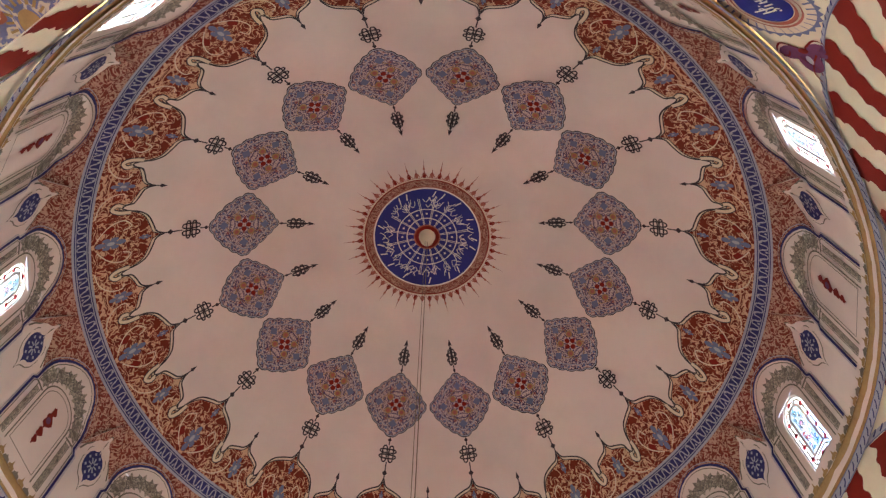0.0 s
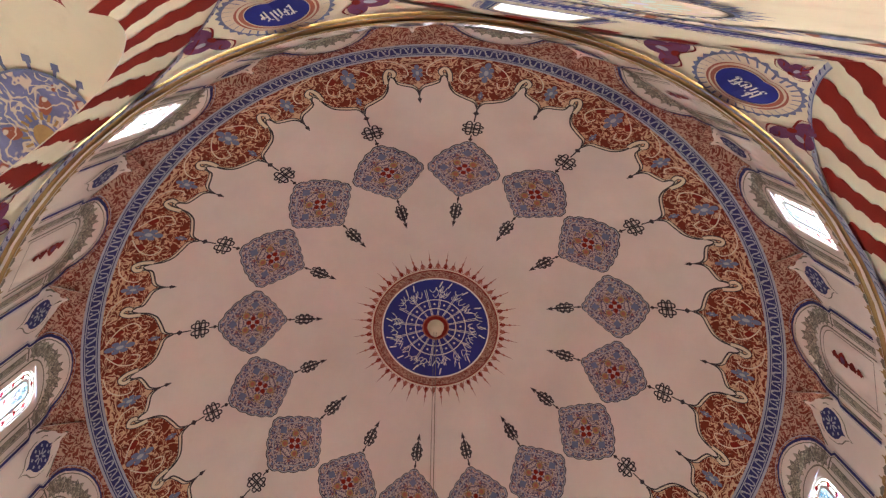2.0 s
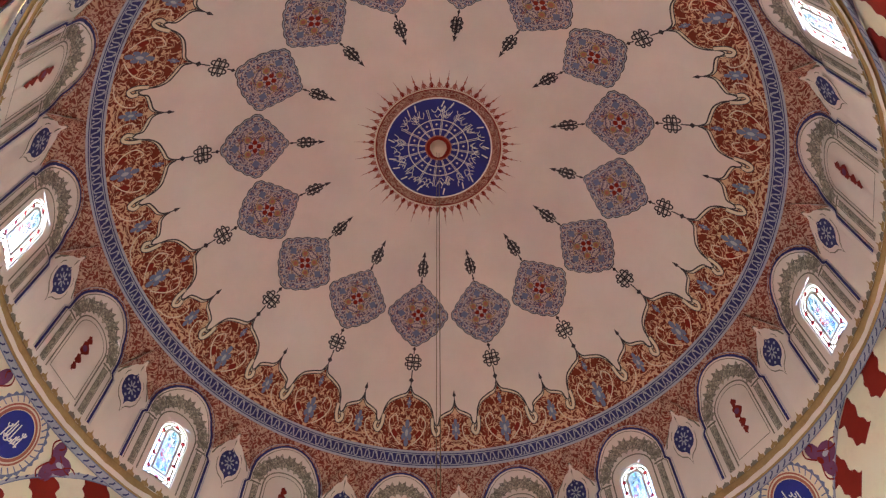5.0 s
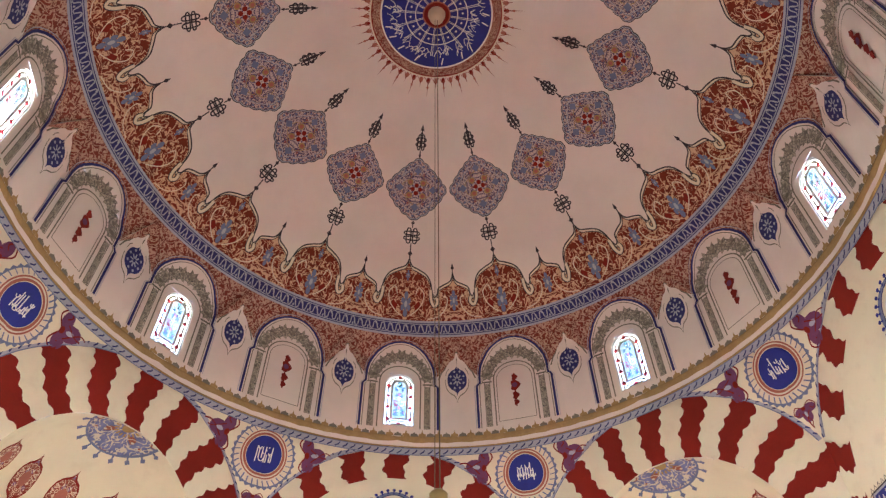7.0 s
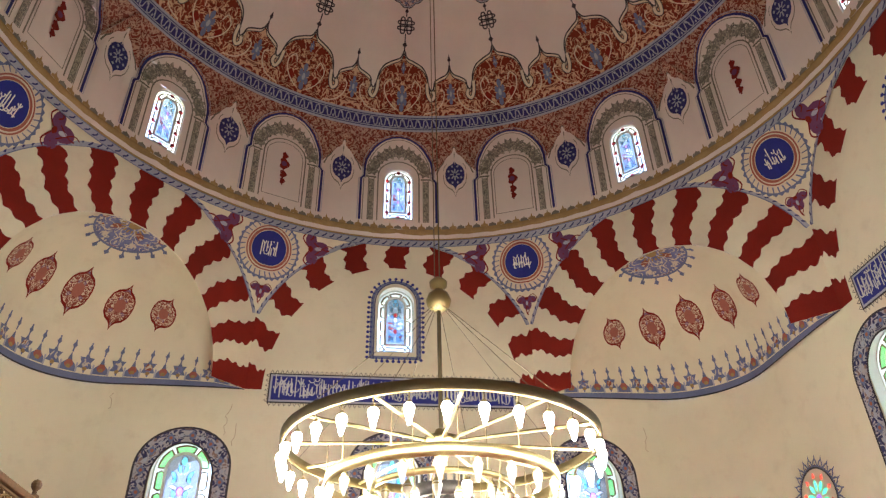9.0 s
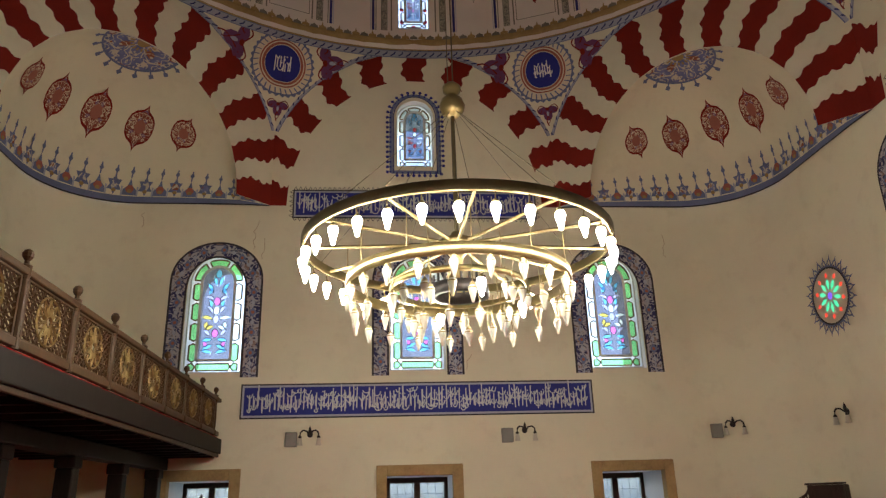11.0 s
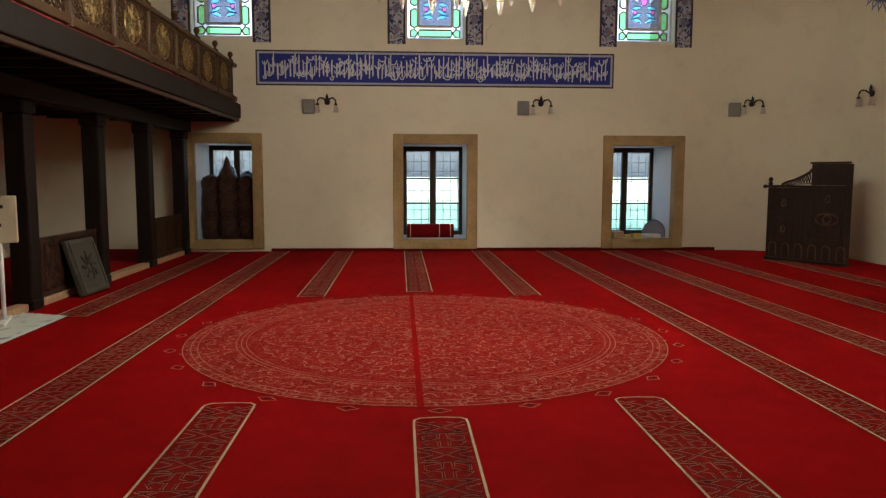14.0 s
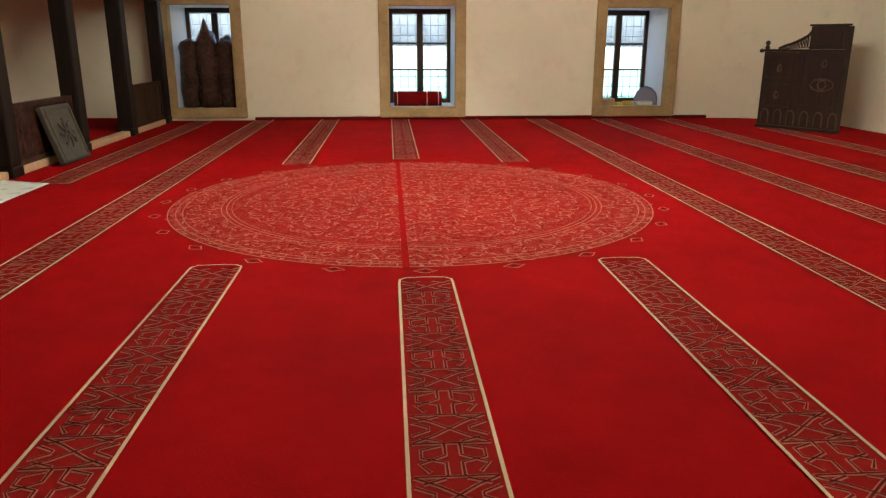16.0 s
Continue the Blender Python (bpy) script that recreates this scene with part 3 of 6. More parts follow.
def spray(P, cx, cy, s, turn, m1=PLUM, m2=RED):
    """A plum flower spray: three petals with curling tips."""
    c, d = math.cos(turn), math.sin(turn)

    def at(x, y):
        return cx + s * (x * c - y * d), cy + s * (x * d + y * c)
    for a in (-1, 1):
        P.blob([at(a * (0.42 + 0.40 * math.cos(t)), 0.30 * math.sin(t) + 0.15) for t in np.linspace(0, 6, 12)], m1, 0.012, 1)
        P.stroke([at(*p) for p in smooth_line([(a * 0.1, 0.0), (a * 0.55, -0.28), (a * 0.85, 0.05), (a * 0.6, 0.28), (a * 0.45, 0.1)], 4)], 0.07 * s, m2, 0.016)
    P.blob([at(0.36 * math.cos(t), 0.55 + 0.50 * math.sin(t)) for t in np.linspace(0, 6, 12)], m1, 0.013, 1)
    P.blob([at(0.10 * math.cos(t), 0.5 + 0.2 * math.sin(t)) for t in np.linspace(0, 6, 9)], PALE, 0.018, 1)
    P.stroke([at(*p) for p in smooth_line([(-0.3, 0.3), (0, 0.7), (0.12, 1.1), (0, 1.5)], 4)], 0.09 * s, m2, 0.016)
    P.stroke([at(*p) for p in smooth_line([(0.3, 0.3), (0, 0.75), (-0.12, 1.05), (0.02, 1.35)], 4)], 0.06 * s, m2, 0.017)
    P.blob([at(0.16 * math.cos(t), 0.1 + 0.13 * math.sin(t)) for t in np.linspace(0, 6, 9)], m2, 0.019, 1)


def scribble(P, cx, cy, w, h, n, rnd, m, thick, lift=0.02):
    """Writing that cannot be read: upright bars and short level bars in its colour and size."""
    for i in range(n):
        x = cx - w / 2 + w * (i + 0.5) / n + rnd.uniform(-0.2, 0.2) * w / n
        tall = rnd.uniform(0.35, 0.95) * h
        y = cy - h / 2 + rnd.uniform(0, 0.25) * h
        P.stroke([(x, y), (x + rnd.uniform(-0.1, 0.1) * w / n, y + tall)], thick, m, lift)
        if rnd.random() < 0.8:
            y2 = cy - h / 2 + rnd.uniform(0.05, 0.85) * h
            k = w / n * rnd.uniform(0.9, 1.9)
            P.stroke(smooth_line([(x - k / 2, y2 + 0.06 * h), (x - k / 4, y2 - 0.05 * h), (x + k / 4, y2 - 0.04 * h), (x + k / 2, y2 + 0.12 * h)], 3), thick * 0.9, m, lift + 0.001)
        if rnd.random() < 0.5:
            P.poly(circle(x + w / n * 0.4, cy + rnd.uniform(-0.4, 0.4) * h, thick * 0.8, 4), m, lift + 0.002)


Z_DISC = 9.62
for k in range(8):
    P = Paint(spandrel_place(k))
    rnd = random.Random(40 + k)
    P.blob([(0.60 * (1 + 0.07 * (i % 2)) * math.cos(2 * math.pi * i / 64), Z_DISC + 0.60 * (1 + 0.07 * (i % 2)) * math.sin(2 * math.pi * i / 64)) for i in range(64)], GREYBLUE, 0.007, 4)
    P.blob(circle(0, Z_DISC, 0.575, 48), CREAM, 0.009, 4)
    for i in range(32):
        a = 2 * math.pi * i / 32
        P.stroke([(0.48 * math.cos(a), Z_DISC + 0.48 * math.sin(a)), (0.59 * math.cos(a + 0.06), Z_DISC + 0.59 * math.sin(a + 0.06))], 0.026, GREYBLUE, 0.012)
    P.blob(circle(0, Z_DISC, 0.475, 40), CREAM, 0.012, 4)
    P.stroke(circle(0, Z_DISC, 0.445, 40), 0.03, ROSE, 0.02, True)
    P.stroke(circle(0, Z_DISC, 0.385, 40), 0.05, ROSE, 0.02, True)
    P.blob(circle(0, Z_DISC, 0.35, 40), BLUE, 0.016, 3)
    scribble(P, 0, Z_DISC, 0.36, 0.34, 7, rnd, WHITE, 0.022, 0.026)
    ob = P.done("painted_roundel")
    tagged(ob, "royal blue painted roundel with white script in a rose ring", "roundel", "spandrel roundels", "structure")
    P = Paint(spandrel_place(k))
    spray(P, -0.80, 9.80, 0.40, radians(80))
    spray(P, 0.80, 9.80, 0.40, radians(-80))
    spray(P, 0, 8.86, 0.24, math.pi)
    ob = P.done("painted_spray")
    tagged(ob, "plum and red painted flower sprays", "flower painting", "spandrel sprays", "structure")

# ---- corner recesses ----


def pointed_shape(cx, cy, w, h, n=12):
    """An oval with a point above and below."""
    half = [(0, 1.0), (0.05, 0.83), (0.15, 0.70), (0.38, 0.58), (0.54, 0.38), (0.60, 0.12), (0.60, -0.12), (0.54, -0.38), (0.38, -0.58), (0.15, -0.70), (0.05, -0.83), (0, -1.0)]
    pts = half + [(-x, y) for x, y in reversed(half[1:-1])]
    return [(cx + w * x, cy + h * y) for x, y in pts]


for k in range(4):
    place = shell_place(k)
    # the shell narrows towards its ends; the border keeps its height
    P = Paint(lambda u, v, h, f=place: f(u, min(0.9, v / max(0.3, math.cos(1.5 * u)) ** 0.8), h), lambda u, v: (u * 3.6, v * 3.0))
    us = [-1 + 2 * i / 80 for i in range(81)]
    P.strip([(u, 0.01) for u in us], [(u, 0.045) for u in us], GREYBLUE, 0.012)
    P.stroke([(u, 0.008) for u in us], 0.05, DARK, 0.016)
    for i in range(26):
        c, big = -1 + 2 * (i + 0.5) / 26, i % 2
        w = 0.040
        if big:
            star = [(c + w * (1.0 if j % 2 else 0.55) * math.cos(math.pi * j / 6), 0.105 + 0.058 * (1.0 if j % 2 else 0.6) * math.sin(math.pi * j / 6)) for j in range(12)]
            P.poly(star, GREYBLUE, 0.016)
            P.poly(circle(c, 0.105, w * 0.5, 6, 0.028), VINE_LACE, 0.021)
        else:
            P.poly([(c - w, 0.05), (c + w, 0.05), (c + 0.8 * w, 0.085), (c + 0.3 * w, 0.105), (c, 0.15), (c - 0.3 * w, 0.105), (c - 0.8 * w, 0.085)], GREYBLUE, 0.014)
            P.poly(circle(c, 0.085, w * 0.55, 6, 0.026), ROSE, 0.02)
        P.poly(circle(c, 0.072, w * 0.30, 6, 0.012), OCHRE, 0.025)
        P.stroke([(c, 0.15), (c, 0.215)], 0.025, GREYBLUE, 0.018)
        P.poly([(c - 0.011, 0.185), (c, 0.165), (c + 0.011, 0.185), (c, 0.21)], GREYBLUE, 0.022)
        P.stroke([(c - 2 / 52, 0.045), (c - 2 / 52, 0.10)], 0.03, PALE, 0.02)
    ob = P.done("painted_recess_border")
    tagged(ob, "grey-blue painted border of stars and flowers along the recess", "border", "recess borders", "structure")
    # five pointed cartouches round the shell, and the half rose at the arch
    for i in range(5):
        u = (i - 2) * 0.228
        P = Paint(place, lambda a, b, u=u: (abs(a - u) * 3.2, b * 2.6))
        v = 0.462 + 0.006 * abs(i - 2) ** 4
        P.blob(pointed_shape(u, v, 0.118, 0.155), RED, 0.016, 3)
        P.blob(pointed_shape(u, v, 0.108, 0.132), VINE_SHELL, 0.022, 3)
        P.blob([(u + 0.03 * math.cos(t), v + 0.045 * math.sin(t)) for t in np.linspace(0, 6, 8)], ROSE, 0.028, 1)
        ob = P.done("painted_cartouche")
        tagged(ob, "red and cream painted pointed cartouche", "cartouche", "recess cartouches", "structure")
    P = Paint(place, lambda a, b: (abs(a) * 3.2, b * 2.6))
    rim = [(0.205 * math.cos(t), 0.995 - 0.225 * math.sin(t)) for t in np.linspace(0, math.pi, 25)]
    inner_rim = [(0.02 * math.cos(t), 0.995 - 0.02 * math.sin(t)) for t in np.linspace(0, math.pi, 25)]
    P.strip(rim, inner_rim, VINE_LACE, 0.02, 5)
    P.stroke(rim, 0.05, GREYBLUE, 0.026)
    P.poly([(0.035 * math.cos(t), 0.995 - 0.05 * math.sin(t)) for t in np.linspace(0, math.pi, 13)], OCHRE, 0.028)
    for t in np.linspace(0.2, math.pi - 0.2, 9):
        a = (0.205 * math.cos(t), 0.995 - 0.225 * math.sin(t))
        b = (0.24 * math.cos(t), 0.995 - 0.27 * math.sin(t))
        P.stroke([a, b], 0.03, GREYBLUE, 0.02)
        P.poly([(b[0] - 0.016, b[1]), (b[0], b[1] + 0.02), (b[0] + 0.016, b[1]), (b[0], b[1] - 0.02)], GREYBLUE, 0.022)
        P.stroke([(0.05 * math.cos(t), 0.995 - 0.065 * math.sin(t)), (0.075 * math.cos(t), 0.995 - 0.09 * math.sin(t))], 0.03, OCHRE, 0.027)
    ob = P.done("painted_half_rose")
    tagged(ob, "blue lace half rose with a gold heart painted at the arch", "rose painting", "recess half roses", "structure")

# ---- dome painting: the crown ----


def crown_place(x, y, h):
    r = math.hypot(x, y)
    b = r / R_DOME
    a = math.atan2(y, x)
    q = R_DOME - h
    return Vector((q * math.sin(b) * math.cos(a), q * math.sin(b) * math.sin(a), Z_DOME + q * math.cos(b)))


P = Paint(crown_place, lambda u, v: (2.4 * math.atan2(v, u), 2 * math.hypot(u, v)))
P.blob(circle(0, 0, 1.45, 72), ROSE, 0.01, 6)
P.strip([(1.40 * math.cos(t), 1.40 * math.sin(t)) for t in np.linspace(0, 2 * math.pi, 97)], [(1.24 * math.cos(t), 1.24 * math.sin(t)) for t in np.linspace(0, 2 * math.pi, 97)], VINE_RED_FINE, 0.03)
P.stroke(circle(0, 0, 1.44, 96), 0.025, CREAM, 0.034, True)
P.stroke(circle(0, 0, 1.41, 96), 0.02, RED, 0.034, True)
P.blob(circle(0, 0, 1.21, 72), BLUE, 0.034, 6)
P.stroke(circle(0, 0, 1.21, 96), 0.035, WHITE, 0.05, True)
for r in (0.46, 0.68):
    P.stroke(circle(0, 0, r, 64), 0.022, WHITE, 0.05, True)
rnd = random.Random(7)
for i in range(16):
    a = 2 * math.pi * i / 16
    for d in (-0.02, 0.02):
        P.stroke([(0.3 * math.cos(a + d * 2), 0.3 * math.sin(a + d * 2)), (0.95 * math.cos(a + d), 0.95 * math.sin(a + d))], 0.013, WHITE, 0.052)
    b = a + math.pi / 16
    P.poly([(0.57 * math.cos(b) + 0.03 * x, 0.57 * math.sin(b) + 0.03 * y) for x, y in ((1, 0), (0, 1), (-1, 0), (0, -1))], WHITE, 0.05)
    for j in range(5):
        c = a + rnd.uniform(0, 0.38)
        r0 = rnd.uniform(0.76, 0.98)
        P.stroke(smooth_line([((r0 + dr) * math.cos(c + da), (r0 + dr) * math.sin(c + da)) for da, dr in ((-0.09, 0.05), (-0.03, -0.03), (0.04, 0.02), (0.07, 0.10))], 4), 0.014, WHITE, 0.052)
    P.stroke([(1.0 * math.cos(c), 1.0 * math.sin(c)), (1.15 * math.cos(c + 0.05), 1.15 * math.sin(c + 0.05))], 0.028, WHITE, 0.053)
P.blob(circle(0, 0, 0.30, 40), RED, 0.054, 3)
P.stroke(circle(0, 0, 0.29, 40), 0.03, ROSE, 0.06, True)
for i in range(56):
    a = 2 * math.pi * i / 56
    c, s = math.cos(a), math.sin(a)
    long = i % 2 == 0

    def at(r, w):
        return r * c - w * s, r * s + w * c
    P.stroke([at(1.45, -0.07), at(1.53, -0.03), at(1.56, 0.03), at(1.47, 0.07)], 0.018, ROSE, 0.03)
    P.poly([at(1.46, -0.03), at(1.55, -0.045), at(1.60, 0), at(1.55, 0.045), at(1.46, 0.03)], RED if long else ROSE, 0.028)
    P.poly([at(1.56, -0.013), at(1.93 if long else 1.70, 0), at(1.56, 0.013)], RED, 0.032)
    if long:
        P.poly([at(1.68, -0.028), at(1.74, 0), at(1.68, 0.028), at(1.64, 0)], ROSE, 0.036)
P.done("crown_roundel", dome, "royal blue crown roundel with white script and a rose sunburst rim")

# ---- dome painting: sixteen medallions with knotted chains ----


def knot(P, y, s, m=DARK):
    """A knot of four long loops, two along the chain and two across it."""
    for along in (True, False):
        for off in (-0.078, 0.078):
            loop = []
            for t in np.linspace(0, 2 * math.pi, 20, endpoint=False):
                c, d = math.cos(t), math.sin(t)
                p = (off + 0.056 * abs(c) ** 0.7 * (1 if c > 0 else -1), (0.235 if along else 0.195) * abs(d) ** 0.7 * (1 if d > 0 else -1))
                loop.append((s * p[0], y + s * p[1]) if along else (s * p[1], y + s * p[0]))
            P.stroke(loop, 0.040 * s, m, 0.014 + (0 if along else 0.002), True)


def medallion(m=None):
    pol = 34.8
    P = Paint(dome_local(0, pol), lambda u, v: (abs(u) * 1.3, abs(v) * 1.3))
    n = 20
    corner = [(0, 0.74), (0.72, 0), (0, -0.74), (-0.72, 0)]
    outline = []
    for a, b in zip(corner, corner[1:] + corner[:1]):
        for i in range(n):
            t = i / n
            x, y = a[0] + (b[0] - a[0]) * t, a[1] + (b[1] - a[1]) * t
            k = 1 + 0.15 * math.sin(math.pi * t) + 0.055 * abs(math.sin(5 * math.pi * t))
            outline.append((x * k, y * k))
    P.blob(outline, DARK, 0.010, 3)
    P.blob([(x * 0.97, y * 0.97) for x, y in outline], PALE, 0.014, 3)
    P.blob([(x * 0.94, y * 0.94) for x, y in outline], DARK, 0.016, 3)
    P.blob([(x * 0.925, y * 0.925) for x, y in outline], VINE_BLUE, 0.018, 4)
    P.stroke([(x * 0.76, y * 0.76) for x, y in outline], 0.018, PALE, 0.022, True)
    P.stroke([(x * 0.52, y * 0.52) for x, y in outline], 0.014, OCHRE, 0.022, True)
    for i in range(24):
        x, y = outline[(i * 10 + 3) // 3 % len(outline)]
        P.poly(circle(x * 0.85, y * 0.85, 0.03, 6), GREYBLUE, 0.024)
    for i in range(4):
        a = math.pi / 4 + math.pi / 2 * i
        P.blob([(0.22 * math.cos(a) + 0.075 * math.cos(t), 0.22 * math.sin(a) + 0.075 * math.sin(t)) for t in np.linspace(0, 6.28, 12, endpoint=False)], OCHRE, 0.024, 1)
        P.blob([(0.22 * math.cos(a) + 0.045 * math.cos(t), 0.22 * math.sin(a) + 0.045 * math.sin(t)) for t in np.linspace(0, 6.28, 10, endpoint=False)], ROSE, 0.028, 1)
        b = math.pi / 2 * i
        P.blob([(0.09 * math.cos(b) + 0.055 * math.cos(t), 0.09 * math.sin(b) + 0.055 * math.sin(t)) for t in np.linspace(0, 6.28, 9, endpoint=False)], RED, 0.026, 1)
        P.poly([(0.40 * math.cos(b) + 0.1 * math.cos(b + t) , 0.44 * math.sin(b) + 0.1 * math.sin(b + t)) for t in (0, 1.57, 3.14, 4.71)], GREYBLUE, 0.024)
    # outer chain to the cornice and inner chain to the crown
    for sgn, far in ((-1, 1.70), (1, 1.48)):
        P.stroke([(0, sgn * 0.75), (0, sgn * 0.93)], 0.026, DARK, 0.012)
        P.poly(circle(0, sgn * 0.81, 0.035, 8), DARK, 0.015)
        knot(P, sgn * 1.12, 0.78)
        P.stroke([(0, sgn * 1.30), (0, sgn * far)], 0.026, DARK, 0.012)
        e = sgn * (far - 0.15)
        P.poly([(-0.045, e), (0, e - 0.07), (0.045, e), (0, e + 0.07)], DARK, 0.016)
        if sgn > 0:
            P.poly([(-0.075, far - 0.10), (0, far - 0.06), (0.075, far - 0.10), (0, far + 0.07)], DARK, 0.017)
    return P.done("painted_medallion", dome, "grey-blue painted medallion with a red heart on a knotted chain")


first = medallion()
for k in range(1, 16):
    ob = new("painted_medallion", first.data)
    ob.parent = dome
    ob.matrix_basis = SPIN[k]
    tagged(ob, first["label"])

# ---- dome painting: scalloped red cornice ----
EDGE = smooth_line([(0, 49.2), (0.8, 50.7), (2.6, 51.4), (4.6, 52.4), (5.7, 54.0), (6.1, 55.8), (6.7, 57.0), (7.3, 56.4), (7.6, 55.2), (8.8, 54.5), (10.3, 53.9), (11.0, 53.0), (11.25, 52.0)], 4)
EDGE = [(max(0.0, min(11.25, u)), v) for u, v in EDGE]
FULL = [(-u, v) for u, v in reversed(EDGE)][:-1] + EDGE
BAND = (61.9, 64.5)


def scallop():
    P = Paint(dome_place, lambda u, v: (abs(u) * 0.085, v * 0.12))
    P.strip([(u, BAND[0] + 0.2) for u, v in FULL], [(u, v) for u, v in FULL], VINE_RED, 0.012, 5)
    P.stroke(FULL, 0.045, CREAM, 0.016)
    P.stroke([(u, v - 0.30) for u, v in FULL], 0.030, DARK, 0.020)
    P.stroke([(u, v + 0.32) for u, v in FULL], 0.018, DARK, 0.020)
    for s in (-1, 1):
        # pale hooks at the notches
        hook = smooth_line([(s * 5.75, 55.2), (s * 5.9, 57.2), (s * 6.6, 58.5), (s * 7.4, 57.8), (s * 7.2, 56.8)], 5)
        P.stroke(hook, 0.10, DARK, 0.022)
        P.stroke(hook, 0.062, CREAM, 0.026)
        hook2 = smooth_line([(s * 1.2, 60.6), (s * 3.4, 58.6), (s * 4.2, 56.2), (s * 2.9, 54.8), (s * 2.2, 56.2)], 5)
        P.stroke(hook2, 0.022, CREAM, 0.024)
        hook3 = smooth_line([(s * 5.2, 61.2), (s * 7.6, 60.6), (s * 9.3, 58.9), (s * 9.7, 57.0), (s * 8.8, 56.4)], 5)
        P.stroke(hook3, 0.020, CREAM, 0.024)
        leaf = [(s * 2.9, 57.6), (s * 3.5, 58.8), (s * 2.5, 60.0), (s * 1.9, 58.6)]
        P.poly(leaf, RED, 0.022)

    def flower(cx, cy, k):
        for du, dv, r in ((0, 0, 1.0), (0.0, -1.5, 0.75), (0.0, 1.5, 0.75), (-0.62, 0.6, 0.6), (0.62, 0.6, 0.6), (-0.62, -0.6, 0.6), (0.62, -0.6, 0.6)):
            P.blob([(cx + k * (du + 0.55 * r * math.cos(t)), cy + k * (dv + 0.95 * r * math.sin(t))) for t in np.linspace(0, 6.28, 10, endpoint=False)], GREYBLUE, 0.028 + 0.002 * du, 1)
        P.blob([(cx + k * 0.3 * math.cos(t), cy + k * 0.6 * math.sin(t)) for t in np.linspace(0, 6.28, 8, endpoint=False)], PALE, 0.034, 1)
    flower(0, 58.3, 1.2)
    flower(0, 52.4, 0.5)
    flower(11.25, 57.4, 0.95)
    for u, v in ((11.25, 52.0),):
        P.stroke([(u, v), (u, v - 1.5)], 0.022, DARK, 0.016)
        P.poly([(u - 0.42, v - 1.2), (u, v - 0.8), (u + 0.42, v - 1.2), (u, v - 2.3)], DARK, 0.018)
    return P.done("painted_scallop", dome, "red arabesque scallop with blue flowers and cream outline")


first = scallop()
for k in range(1, 16):
    ob = new("painted_scallop", first.data)
    ob.parent = dome
    ob.matrix_basis = SPIN[k]
    tagged(ob, first["label"])

P = Paint(dome_place, lambda u, v: (u * 0.1, v * 0.12))
us = [360 * i / 256 for i in range(257)]
P.strip([(u, BAND[0]) for u in us], [(u, BAND[1]) for u in us], NAVY, 0.02, 1)
for v, w in ((BAND[0] - 0.12, 0.05), (BAND[1] + 0.12, 0.05), (BAND[0] + 0.35, 0.02), (BAND[1] - 0.35, 0.02)):
    P.stroke([(u, v) for u in us], w, PALE, 0.026)
mid = (BAND[0] + BAND[1]) / 2
for i in range(216):
    u = 360 * i / 216
    s = 1 if i % 2 else -1
    P.stroke(smooth_line([(u - 0.85, mid - 0.30), (u - 0.62, mid + 0.66), (u - 0.05, mid + 0.55), (u + 0.05, mid - 0.55), (u + 0.62, mid - 0.66), (u + 0.85, mid + 0.30)], 2), 0.023, PALE, 0.028)
    P.poly([(u + 0.30, mid + 0.55 * s), (u + 0.5, mid + 0.2 * s), (u + 0.7, mid + 0.55 * s), (u + 0.5, mid + 0.8 * s)], PALE, 0.029)
P.done("braided_band", dome, "navy painted band with a pale braided vine")

# ---- drum painting ----
ZB = Z_DOME + R_DOME * math.cos(radians(BAND[1] * POL))


